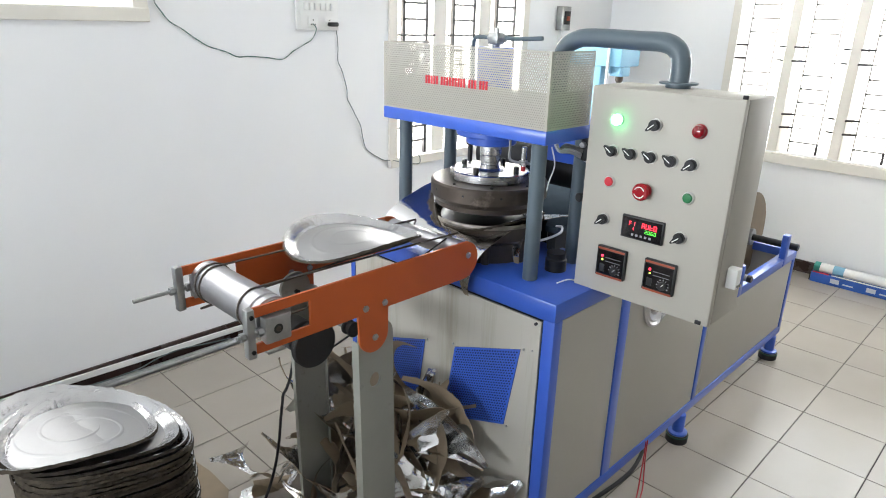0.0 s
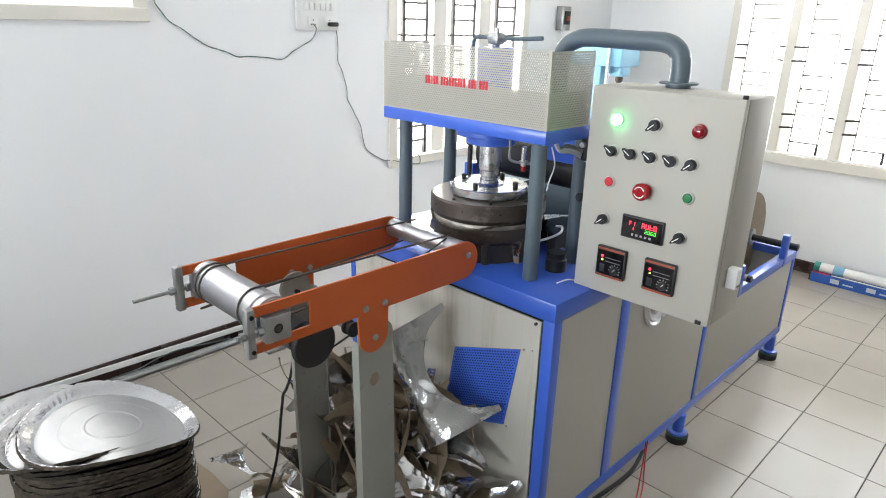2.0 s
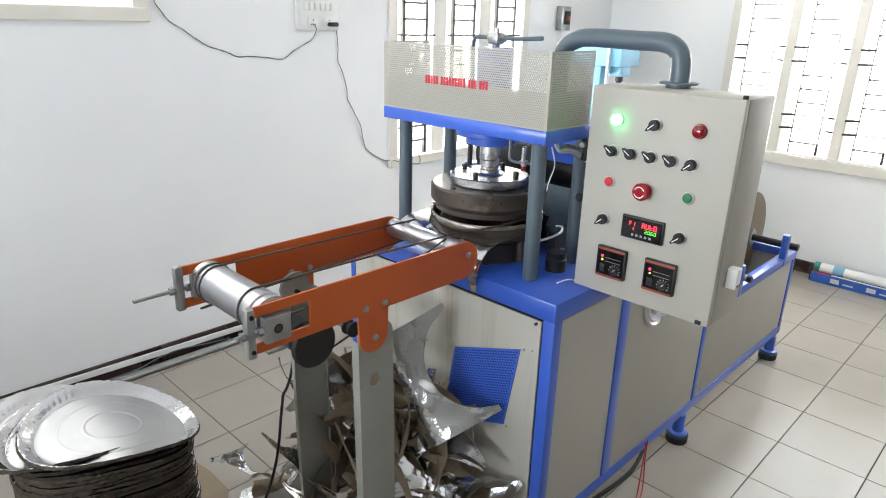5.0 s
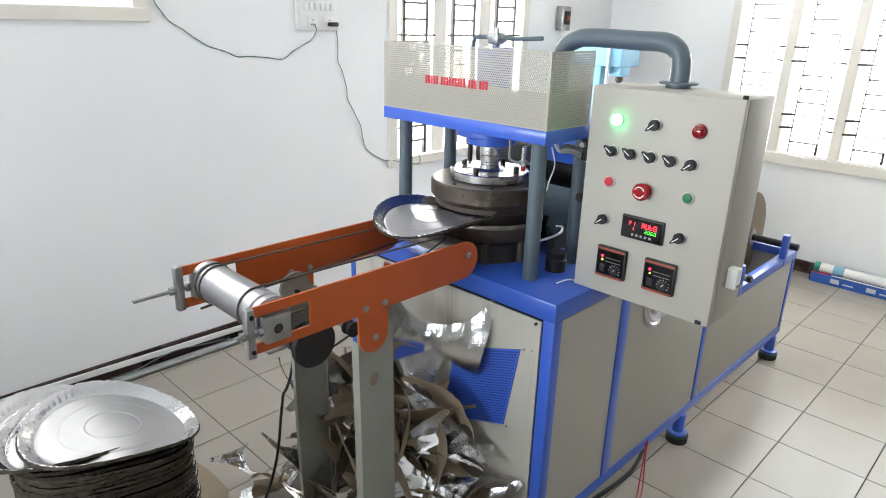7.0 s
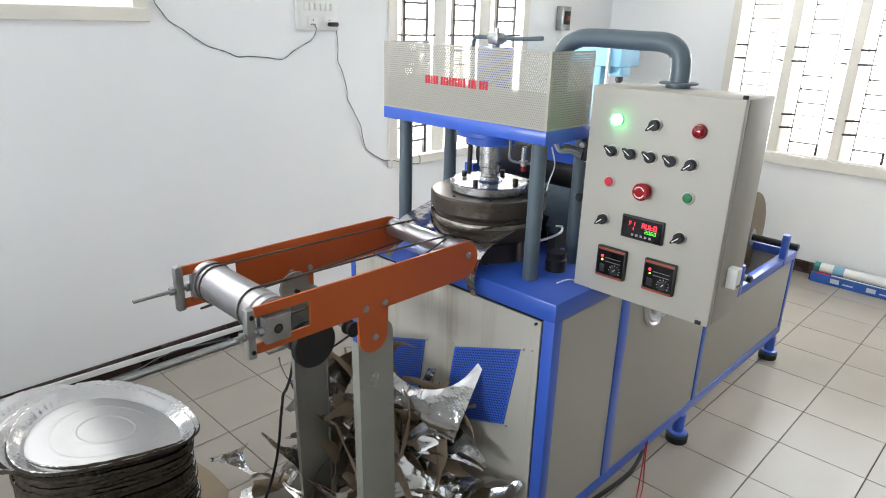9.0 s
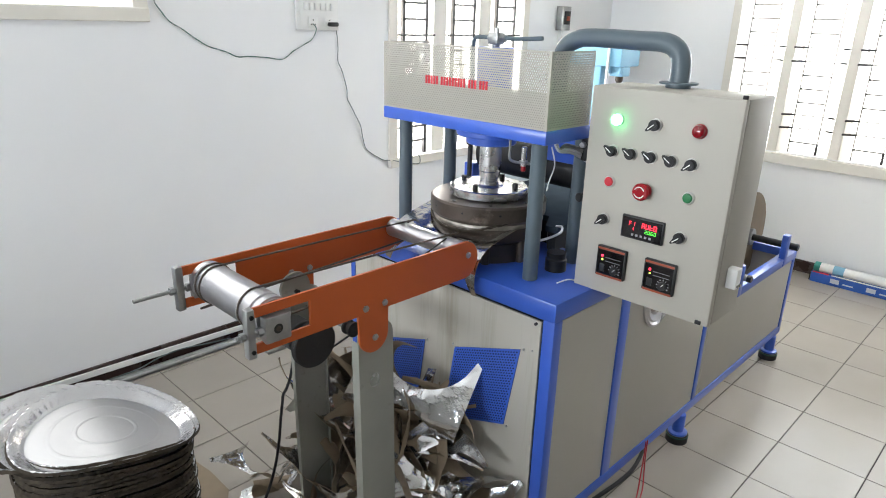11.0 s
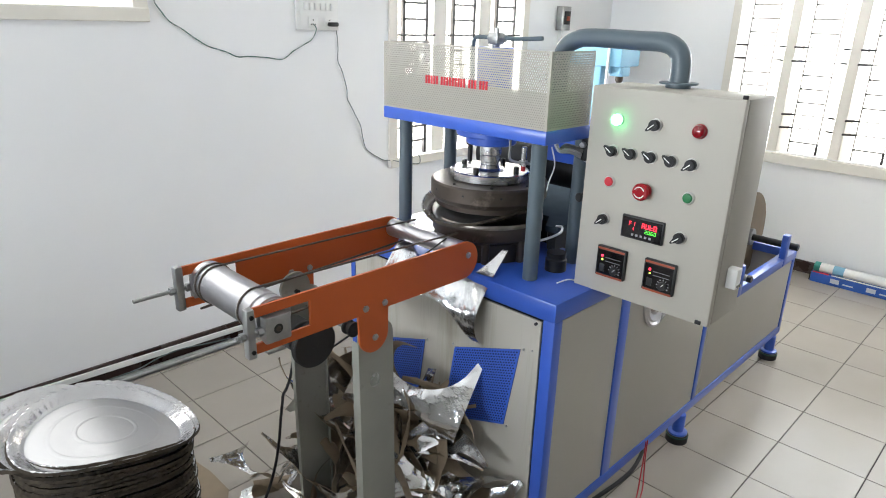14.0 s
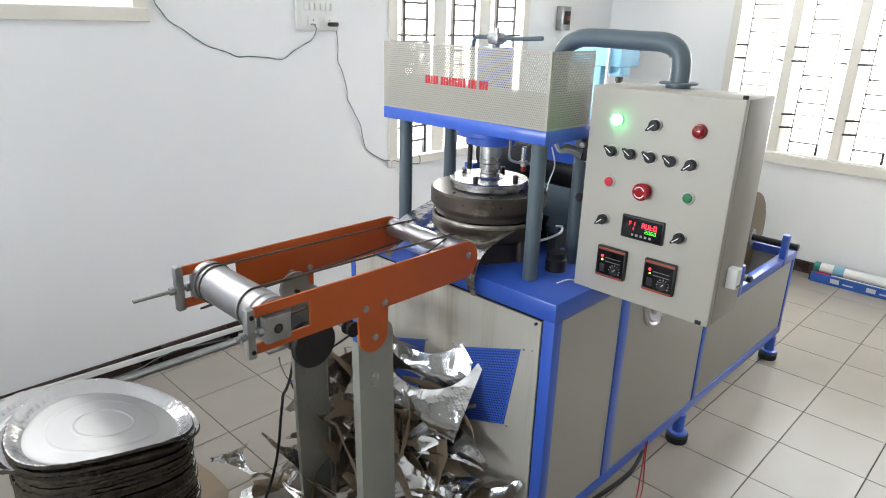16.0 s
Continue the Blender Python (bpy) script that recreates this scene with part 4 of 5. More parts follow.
def plate_mesh(seed):
    """A shallow foil-lined board plate with a fluted wall, curled a little by the roll it came from."""
    seg, curl = 132, 2.5
    prof = [(0, 0.0), (0.0510, 0.0), (0.0525, 0.0), (0.0560, 0.0021), (0.0595, 0.0), (0.0610, 0.0), (0.0985, 0.0), (0.100, 0.0), (0.104, 0.0019), (0.108, 0.0), (0.1095, 0.0), (0.134, 0.0), (0.136, 0.0), (0.142, 0.0010),
            (0.148, 0.005), (0.155, 0.012), (0.162, 0.0185), (0.167, 0.0225), (0.1705, 0.0242), (PR, 0.0205)]
    bm = bmesh.new()
    rng = random.Random(seed)
    jit = [(1 if k % 2 else -1) * rng.uniform(0.05, 1.5) for k in range(seg)]
    layers = []
    for side in (0, 1):
        rings = []
        for i, (r, h) in enumerate(prof):
            if r == 0:
                rings.append([bm.verts.new((0, 0, h - 0.0014 * side))])
                continue
            ring = []
            for k in range(seg):
                a = 2 * math.pi * k / seg
                f = jit[k]
                amp = {9: 0.0014, 10: 0.0028, 11: 0.0028, 12: 0.0014, 13: 0.0006, 14: 0.0004}.get(i - 5, 0)
                rr = r + amp * f * 0.8 + (0.0006 * side if i > 13 else 0)
                x, y = rr * math.cos(a), rr * math.sin(a)
                z = h - 0.0014 * side + amp * f * 0.7 + (rng.uniform(-0.0012, 0.0008) if i == 18 and not side else 0) + (rng.uniform(-0.0022, 0.0006) if i == 19 and k % 3 else 0) - 0.5 * curl * x * x + 0.0022 * math.sin(3 * a + 0.6) * (r / PR) ** 3
                ring.append(bm.verts.new((x, y, z)))
            rings.append(ring)
        layers.append(rings)
        for p, q in zip(rings, rings[1:]):
            for k in range(seg):
                j = (k + 1) % seg
                f = bm.faces.new((p[0], q[k], q[j]) if len(p) == 1 else (p[k], q[k], q[j], p[j]))
                # underside and outermost rim band get the shade-darkened kraft
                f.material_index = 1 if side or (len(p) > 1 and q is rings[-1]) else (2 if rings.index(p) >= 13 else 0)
                f.smooth = len(p) == 1 or rings.index(p) < 13
    for k in range(seg):
        j = (k + 1) % seg
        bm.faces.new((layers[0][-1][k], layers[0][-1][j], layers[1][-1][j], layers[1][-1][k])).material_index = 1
    me = bpy.data.meshes.new("foil_plate")
    bm.normal_update()
    bmesh.ops.recalc_face_normals(bm, faces=bm.faces)
    bm.to_mesh(me)
    bm.free()
    me.materials.append(M["foil_plate"])
    me.materials.append(M["shaded_kraft"])
    me.materials.append(M["foil_rim"])
    return me


PLATES = [plate_mesh(k) for k in (5, 6, 7)]


rng_plate = random.Random(3)


def plate(m, label):
    ob = new("foil_plate", rng_plate.choice(PLATES))
    ob.matrix_world = m
    return tagged(ob, label, "plate", "foil plates")


rng = random.Random(11)
n_stack = 88
for k in range(n_stack):
    u = k / n_stack
    top = k >= n_stack - 3
    x = -1.809 - 0.012 * u + rng.uniform(-0.005, 0.005)
    y = 0.791 - 0.01 * u + rng.uniform(-0.005, 0.005)
    z = 0.026 + 0.0072 * k
    plate(pose(x, y, z, rng.uniform(-0.8, 0.8) + 1.2 * u, 8.5 * u + rng.uniform(-0.7, 0.7), rng.uniform(-7, 7)), "silver foil-lined brown board plate in a tall stack")
for x, y, z in ((-1.823, 0.784, 0.6590), (-1.836, 0.799, 0.6665)):
    plate(pose(x, y, z, 1, 9.2, 0), "silver foil-lined brown board plate in a tall stack")
plate(pose(-1.870, 0.832, 0.6735, 1.0, 9.5, 4), "silver foil-lined brown board plate lying askew on the stack")
plate_a = plate(pose(-1.2, 0.7, 0.985), "silver foil-lined board plate riding the conveyor to the stack")
plate_b = plate(pose(PX, PY, 0.975), "freshly pressed silver foil-lined board plate")
plate_c = plate(pose(-0.3, PY, 0.962), "silver foil-lined board plate fed into the press")


# ---- foil board offcuts ----
def offcut_mesh(name, bend, ka, twist, droop, seed, size=0.80, horn=1.0, crumple=0.007, near=1.0, crease=0.006):
    """What is left of the web between two punched circles: narrow in the middle, with four horns. Foil above, board below."""
    ns, nt = 40, 16
    rr = random.Random(seed)
    off = Vector((rr.uniform(0, 50), rr.uniform(0, 50), rr.uniform(0, 50)))
    top = []
    for i in range(ns + 1):
        s = -0.190 + 0.380 * i / ns
        ks = bend if s > 0 else bend * near
        w = 0.205 - math.sqrt(max(0.168 ** 2 - s * s, 0)) if abs(s) < 0.168 else 0.205
        w = min(w, horn)
        row = []
        for j in range(nt + 1):
            t = -1 + 2 * j / nt
            a = t * w
            y = math.sin(ks * s) / ks if abs(ks) > 1e-3 else s
            z = (1 - math.cos(ks * s)) / ks if abs(ks) > 1e-3 else 0
            nrm = Vector((0, -math.sin(ks * s), math.cos(ks * s)))
            kk = ka + (droop if a < 0 else 0)
            if abs(kk) > 1e-3:
                ax, an = math.sin(kk * a) / kk, (1 - math.cos(kk * a)) / kk
            else:
                ax, an = a, 0
            c, sn = math.cos(twist * s), math.sin(twist * s)
            p = Vector((0, y, z)) + Vector((1, 0, 0)) * (ax * c - an * sn) + nrm * (ax * sn + an * c)
            p *= size
            q = p * 10 + off
            fold = 1 - 2.6 * abs(noise.noise(p * 14 + off)) + 0.5 * (1 - 2.6 * abs(noise.noise(p * 33 + off)))
            p += nrm * (crumple * noise.noise(q) + crease * fold) + Vector((1, 0, 0)) * crumple * 0.6 * noise.noise(q + Vector((9, 3, 1)))
            row.append((p, nrm))
        top.append(row)
    bm = bmesh.new()
    up = [[bm.verts.new(p) for p, n in row] for row in top]
    lo = [[bm.verts.new(p - n * 0.0012) for p, n in row] for row in top]
    for i in range(ns):
        for j in range(nt):
            f = bm.faces.new((up[i][j], up[i][j + 1], up[i + 1][j + 1], up[i + 1][j]))
            f.material_index, f.smooth = 0, True
            f = bm.faces.new((lo[i][j], lo[i + 1][j], lo[i + 1][j + 1], lo[i][j + 1]))
            f.material_index, f.smooth = 1, True
    rim = [(i, 0) for i in range(ns)] + [(ns, j) for j in range(nt)] + [(i, nt) for i in range(ns, 0, -1)] + [(0, j) for j in range(nt, 0, -1)]
    for (i, j), (k, l) in zip(rim, rim[1:] + rim[:1]):
        bm.faces.new((up[i][j], up[k][l], lo[k][l], lo[i][j])).material_index = 1
    bmesh.ops.recalc_face_normals(bm, faces=bm.faces)
    me = bpy.data.meshes.new(name)
    bm.to_mesh(me)
    bm.free()
    me.materials.append(M["foil"])
    me.materials.append(M["kraft"])
    me.set_sharp_from_angle(angle=radians(24))
    return me


OFFCUT = [offcut_mesh("offcut", *a) for a in (
    (1.5, -0.6, 0.0, -9.0, 1, 0.88, 0.187, 0.004, 0.1, 0.0012), (9.0, 1.5, 1.5, 2.0, 2), (-7.0, 2.0, -2.0, -1.0, 3), (5.0, -5.0, 3.0, 3.0, 4),
    (-4.0, -4.0, 1.0, 0.0, 5), (12.0, 0.5, -3.0, 0.0, 6), (7.0, 6.0, 0.5, -3.0, 7), (-10.0, -2.0, 2.5, 2.0, 8), (3.2, 2.4, 0.8, 0.0, 9, 0.95, 0.17, 0.006, 1.0, 0.003))]


def offcut(kind, m, label="foil-lined board offcut with pointed horns in the scrap heap", settle=True):
    ob = new("foil_offcut", OFFCUT[kind])
    if settle:
        pts = [m @ q.co for q in OFFCUT[kind].vertices]
        dx = min(0, -0.914 - max(p.x for p in pts))
        dz = max(0, 0.002 - min(p.z for p in pts))
        m = Matrix.Translation((dx, 0, dz)) @ m
    ob.matrix_world = m
    return tagged(ob, label, "offcut", "foil board offcuts")


UP = Matrix.Rotation(radians(-90), 4, "Z") @ Matrix.Rotation(radians(90), 4, "X")     # upright, foil towards the conveyor


def upright(x, y, z, roll=0, lean=0, turn=0, back=False):
    m = Matrix.Translation((x, y, z)) @ Matrix.Rotation(radians(turn), 4, "Z") @ Matrix.Rotation(radians(lean), 4, "Y") @ Matrix.Rotation(radians(roll), 4, "X")
    if back:
        m = m @ Matrix.Rotation(radians(180), 4, "Z")
    return m @ UP


# heap in front of the press
rng = random.Random(23)
for k in range(46):
    u = k / 46
    z = 0.04 + 0.36 * u ** 1.25
    y = 0.74 + rng.uniform(-0.27, 0.26) * (1 - 0.4 * u)
    x = -1.04 + rng.uniform(-0.13, 0.06)
    offcut(rng.choice((1, 2, 3, 4, 5, 6, 7)), upright(x, y, z, rng.uniform(-180, 180), rng.uniform(0, 60), 40 + rng.uniform(-50, 50), rng.random() < 0.6))
offcut(4, upright(-0.985, 0.590, 0.365, 20, 12, 20, True))
offcut(2, upright(-1.06, 0.640, 0.33, 15, 25, 35, True))
offcut(3, upright(-1.02, 0.520, 0.270, -80, 50, 40))
offcut(6, upright(-1.13, 0.800, 0.46, 60, 14, 50, True))
offcut(1, upright(-1.16, 0.900, 0.52, 25, 5, 40))
offcut(8, upright(-1.175, 0.835, 0.42, 72, 4, 15, True))
offcut(8, upright(-1.100, 0.790, 0.43, -48, 8, 45))
offcut(8, upright(-1.065, 0.600, 0.29, 35, 24, 42))
offcut(8, upright(-1.00, 0.530, 0.25, -48, 30, 40))
offcut(5, upright(-1.20, 0.860, 0.24, 70, 20, 40))
offcut(4, upright(-1.01, 0.780, 0.46, -30, 15, 45, True))
offcut(7, upright(-1.02, 0.560, 0.24, 160, 30, 45, True))
offcut(2, upright(-1.08, 0.700, 0.20, 70, 40, 40, True))
for x, y, rx, ry, rz, kd in ((-1.31, 1.17, 25, 10, 30, 3), (-1.21, 1.06, -20, 30, 100, 5), (-1.36, 1.08, 8, 12, 140, 7), (-1.15, 1.12, 60, 20, 10, 1)):
    offcut(kd, pose(x, y, 0.03, rx, ry, rz) @ Matrix.Scale(0.52, 4), "loose foil-lined board offcut on the floor tiles")
ob_from("board_scrap", prism([(-1.378, 1.446), (-1.362, 1.333), (-1.363, 1.201), (-1.416, 1.114), (-1.522, 1.216), (-1.50, 1.33)], 0.0016, lambda p, q, c: (p, q, 0.001 + c + 0.02 * max(0, p + 1.42) ** 1.5)), M["kraft"], label="flat brown board scrap lying on the floor tiles", category="board scrap")
scrap_1 = offcut(0, pose(-0.89, PY, 0.98), "foil-lined board offcut dropping from the press", False)
scrap_2 = offcut(0, pose(-0.89, PY, 0.975), "foil-lined board offcut held at the press die", False)
scrap_3 = offcut(0, pose(-0.52, PY, 0.975), "foil-lined board offcut following through the press", False)
scrap_4 = offcut(0, pose(-0.15, PY, 0.975), "foil-lined board offcut on the feed platform", False)

# ---- along the walls ----
sb = thing("switch_board", (-0.245, WY, 1.52), "white plastic switch and socket board on the wall", "switch board")
part("cover", box(-0.366, -0.128, WY - 0.016, WY, 1.446, 1.60, 0.004), M["white"], sb)
part("cover_plate", box(-0.352, -0.142, WY - 0.019, WY - 0.0155, 1.460, 1.590, 0.002), M["white"], sb)
for x in (-0.306, -0.212):
    part("socket", box(x, x + 0.054, WY - 0.0215, WY - 0.0185, 1.462, 1.507, 0.001), M["white"], sb)
    for a, b in ((0.027, 1.492), (0.016, 1.472), (0.037, 1.472)):
        part("socket_hole", rod((x + a, WY - 0.0225, b), (x + a, WY - 0.021, b), 0.0034, 8), M["black"], sb)
for x in (-0.330, -0.300, -0.268, -0.236, -0.206, -0.178):
    part("switch", box(x, x + 0.020, WY - 0.025, WY - 0.0185, 1.535, 1.568, 0.002), M["white"], sb)
plug = thing("plug", (-0.17, WY - 0.03, 1.474), "black plug in the wall socket", "plug")
part("plug_body", box(-0.199, -0.150, WY - 0.049, WY - 0.0225, 1.464, 1.484, 0.005), M["black"], plug)
ob_from("wall_cable", sweep([(x, WY - 0.006, z) for x, z in ((-0.152, 1.476), (-0.145, 1.475), (-0.133, 1.431), (-0.128, 1.365), (-0.130, 1.303), (-0.111, 1.264), (-0.091, 1.209), (-0.078, 1.158), (-0.076, 1.115), (-0.051, 1.071), (-0.023, 1.022), (0.006, 0.973), (0.020, 0.909), (0.039, 0.850), (0.074, 0.818), (0.121, 0.790), (0.170, 0.765), (0.198, 0.762))] + [(x, WY - 0.030, z) for x, z in ((0.237, 0.757), (0.288, 0.740), (0.407, 0.720), (0.422, 0.747), (0.406, 0.775))], 0.0022, 6), M["cable"], label="thin dark cable hanging down the wall to the sill", category="cable", smooth=True)
ob_from("wall_cable", sweep([(x, WY - 0.006 - 0.018 * (k < 2), z) for k, (x, z) in enumerate(((-0.283, 1.476), (-0.265, 1.451), (-0.280, 1.405), (-0.319, 1.384), (-0.383, 1.354), (-0.446, 1.318), (-0.534, 1.327), (-0.619, 1.333), (-0.674, 1.332), (-0.726, 1.354), (-0.801, 1.376), (-0.860, 1.410), (-0.916, 1.449), (-0.960, 1.474), (-0.990, 1.512), (-1.014, 1.553), (-1.03, 1.65), (-1.035, 1.9)))], 0.0024, 6), M["twisted"], label="thin green and white twisted cable sagging along the wall", category="cable", smooth=True)
wb = thing("breaker_box", (1.76, WY, 1.46), "small grey breaker box with a cable on the wall", "breaker box")
part("box_body", box(1.700, 1.800, WY - 0.05, WY, 1.462, 1.615, 0.004), M["zinc"], wb)
part("breaker", box(1.722, 1.778, WY - 0.062, WY - 0.05, 1.50, 1.585, 0.002), M["black"], wb)
part("breaker_lever", box(1.735, 1.765, WY - 0.07, WY - 0.062, 1.525, 1.553, 0.001), M["amber_trim"], wb)
for x in (1.725, 1.770):
    part("cable", sweep([(x, WY - 0.01, 1.465), (x - 0.004, WY - 0.01, 1.38), (x, WY - 0.01, 1.2), (x, WY - 0.01, 1.0)], 0.004, 6), M["white"], wb)

strip = ob_from("trunking", box(-1.6, 0.75, -0.012, 0.0, -0.0125, 0.0125, 0.002), M["white"], label="white plastic trunking leaning along the skirting", category="trunking")
strip.matrix_world = Matrix.Translation((-1.2, WY - 0.016, 0.0635)) @ Matrix.Rotation(radians(0.9), 4, "Y") @ Matrix.Rotation(radians(-4), 4, "X")
for y, r, x0, x1, lab in ((WY - 0.064, 0.013, -3.0, -0.62, "galvanised steel pipe lying on the floor along the wall"), (WY - 0.039, 0.0115, -2.7, -0.80, "thin galvanised steel pipe lying on the floor along the wall")):
    pb = rod((x0, y, r), (x1, y, r), r, 16)
    ob_from("pipe", pb, M["zinc"], label=lab, category="pipe", smooth=True)
ob_from("floor_cable", sweep([(-1.75, WY - 0.020, 0.012), (-1.68, WY - 0.030, 0.06), (-1.60, WY - 0.035, 0.052), (-1.5, WY - 0.03, 0.026), (-1.30, WY - 0.044, 0.030), (-1.18, WY - 0.035, 0.048), (-1.08, WY - 0.030, 0.052), (-0.95, WY - 0.034, 0.038), (-0.84, WY - 0.045, 0.031)], 0.0032, 6), M["cable"], label="grey cable lying over the pipes", category="cable", smooth=True)

carton = thing("tube_carton", (WX - 0.09, -0.3, 0), "long blue printed carton on the floor by the wall", "carton")
part("carton_body", box(WX - 0.130, WX - 0.045, -1.1, 0.475, 0.0, 0.062, 0.003), M["carton_blue"], carton)
for y in (0.36, 0.16, -0.05, -0.3):
    part("printed_panel", box(WX - 0.1315, WX - 0.1300, y - 0.05, y, 0.018, 0.046), M["pale_label"], carton, "pale printed panel", smooth=False)
    part("printed_panel", box(WX - 0.1315, WX - 0.1300, y - 0.13, y - 0.07, 0.022, 0.030), M["pale_label"], carton, "pale printed panel", smooth=False)
part("lid_edge", box(WX - 0.1318, WX - 0.118, -1.1, 0.36, 0.0622, 0.0665, 0.001), M["white"], carton, "white paper edge of the lid")
part("lid_tongue", box(WX - 0.131, WX - 0.112, 0.375, 0.468, 0.0622, 0.0650, 0.001), M["red_ink"], carton, "red paper tongue")
part("carton_flap", box(WX - 0.128, WX - 0.05, 0.476, 0.482, 0.004, 0.058, 0.001), M["black"], carton)
tube = thing("wrapped_tube", (WX - 0.09, -0.3, 0.062), "white wrapped tube with a teal cap on the carton", "tube")
part("tube_body", rod((WX - 0.088, -1.05, 0.091), (WX - 0.088, 0.440, 0.091), 0.029, 24), M["white"], tube)
part("tube_cap", rod((WX - 0.088, 0.436, 0.091), (WX - 0.088, 0.470, 0.091), 0.031, 24), M["teal"], tube, "teal plastic cap")
part("tube_label", lathe([(0.0294, 0), (0.0296, 0.001), (0.0296, 0.06), (0.0294, 0.061)], 24, (0, 1, 0), (WX - 0.088, 0.30, 0.091)), M["pale_blue"], tube, "pale blue printed band")

# pale blue drilling machine in the corner behind the press
dm = thing("drilling_machine", (1.75, 1.62, 0), "pale blue pillar drilling machine in the room's corner", "drilling machine")
part("column", rod((1.72, 1.82, 0.75), (1.72, 1.82, 1.27), 0.045, 24), M["zinc"], dm)
part("head", box(1.55, 1.78, 1.58, 1.95, 1.262, 1.385, 0.008), M["pale_blue"], dm)
part("belt_cover", box(1.57, 1.77, 1.60, 1.93, 1.385, 1.412, 0.008), M["pale_blue"], dm)
part("side_bracket", box(1.56, 1.62, 1.72, 1.79, 0.90, 1.262, 0.006), M["pale_blue"], dm)
quill = part("quill_housing", box(1.575, 1.665, 1.575, 1.665, 1.205, 1.262, 0.006), M["pale_blue"], dm)
for y in (1.585, 1.655):
    part("lock_screw", rod((1.564, y, 1.222), (1.564, y, 1.262), 0.011, 10), M["pale_blue"], quill)
part("chuck", lathe([(0, 1.165), (0.016, 1.165), (0.024, 1.18), (0.024, 1.205), (0, 1.205)], 20, at=(1.62, 1.62, 0)), M["die"], dm)
part("feed_rod", rod((1.535, 1.66, 1.10), (1.535, 1.66, 1.384), 0.009, 10), M["white"], dm)
part("stand", box(1.5, 2.1, 1.5, 1.98, 0.0, 0.75, 0.01), M["pale_blue"], dm)
part("work_table", box(1.52, 1.95, 1.55, 1.93, 0.86, 0.90, 0.006), M["die"], dm)
part("table_post", box(1.86, 1.98, 1.68, 1.80, 0.75, 0.86, 0.004), M["die"], dm)

# cables under and about the press
ob_from("floor_cable", sweep([(-0.62, 0.33, 0.007), (-0.48, 0.315, 0.007), (-0.36, 0.305, 0.007), (-0.25, 0.31, 0.007), (-0.12, 0.34, 0.03), (-0.05, 0.36, 0.12)], 0.007, 8), M["rubber"], label="thick black cable on the floor under the press", category="cable", smooth=True)
for d in (0, 0.012):
    ob_from("red_wire", sweep([(-0.30 + d, 0.262, 0.16), (-0.31 + d, 0.257, 0.10), (-0.33 + d * 2, 0.25, 0.04), (-0.38 + d * 3, 0.23, 0.004), (-0.47 + d * 3, 0.20, 0.004)], 0.0022, 6), M["red_wire"], label="thin red wire hanging from the press frame", category="wire", smooth=True)
part("signal_wire", sweep([(-0.765, 0.452, 0.943), (-0.72, 0.456, 0.938), (-0.67, 0.460, 0.936), (-0.63, 0.465, 0.938), (-0.592, 0.49, 0.940), (-0.575, 0.52, 0.931)], 0.0036, 8), M["pale_label"], machine, "pale sleeved cable")
part("signal_wire", sweep([(-0.79, 0.36, 0.853), (-0.76, 0.345, 0.860), (-0.735, 0.335, 0.853)], 0.002, 6), M["white"], machine, "thin white wire")
part("hose", sweep([(-0.62, 0.40, 1.20), (-0.66, 0.38, 1.19), (-0.70, 0.35, 1.165), (-0.71, 0.33, 1.15)], 0.005, 8), M["pale_label"], machine, "pale sleeved cable")
part("hose", sweep([(-0.80, 0.405, 1.215), (-0.795, 0.395, 1.17), (-0.805, 0.400, 1.13), (-0.80, 0.41, 1.10)], 0.0018, 6), M["pale_label"], machine, "thin white wire")
for k, (d, r) in enumerate(((0.0, 0.0044), (0.008, 0.0036), (-0.007, 0.0034), (0.013, 0.0028))):
    part("sleeved_cable", sweep([(-0.800, 0.392 - 0.4 * d, 1.222), (-0.778, 0.395, 1.204 + 0.3 * d), (-0.733, 0.400 + 0.5 * d, 1.201 + d), (-0.678, 0.400 - 0.4 * d, 1.184 + d), (-0.626, 0.395, 1.154 + d), (-0.600, 0.385, 1.110 + d)], r, 8), M["pale_label" if k % 2 == 0 else "leg"], machine, "pale sleeved cable")
part("oil_pot", lathe([(0, 0.852), (0.030, 0.852), (0.030, 0.885), (0.027, 0.888), (0.027, 0.905), (0, 0.905)], 24, at=(-0.705, 0.425, 0)), M["black"], machine)

# valve cluster and cables under the top plate, panel screws
sol = part("solenoid_valve", rod((-0.655, 0.392, 1.165), (-0.655, 0.392, 1.222), 0.016, 18), M["black"], machine, "black solenoid valve")
part("valve_fitting", lathe([(0, 0), (0.010, 0), (0.010, 0.016), (0, 0.016)], 6, (0, -1, 0), (-0.655, 0.378, 1.198)), M["steel"], sol)
part("valve_fitting", lathe([(0, 0), (0.008, 0), (0.008, 0.014), (0, 0.014)], 6, (-1, 0, 0), (-0.668, 0.392, 1.208)), M["steel"], sol)
for d in (0.0, 0.012, 0.022):
    part("sleeved_cable", sweep([(-0.665, 0.372, 1.200 - d), (-0.690, 0.356, 1.192 - d), (-0.715, 0.345, 1.172 - d), (-0.728, 0.338, 1.150 - d)], 0.0042, 8), M["pale_label"], machine, "pale sleeved cable")
for x, zz in ((-0.872, 0.780), (-0.576, 0.780), (-0.872, 0.170), (-0.520, 0.170), (0.076, 0.170), (0.155, 0.170), (1.030, 0.170), (1.030, 0.480), (0.155, 0.480)):
    part("screw", rod((x, YR + 0.005, zz), (x, YR + 0.0015, zz), 0.0032, 8), M["zinc"], machine)
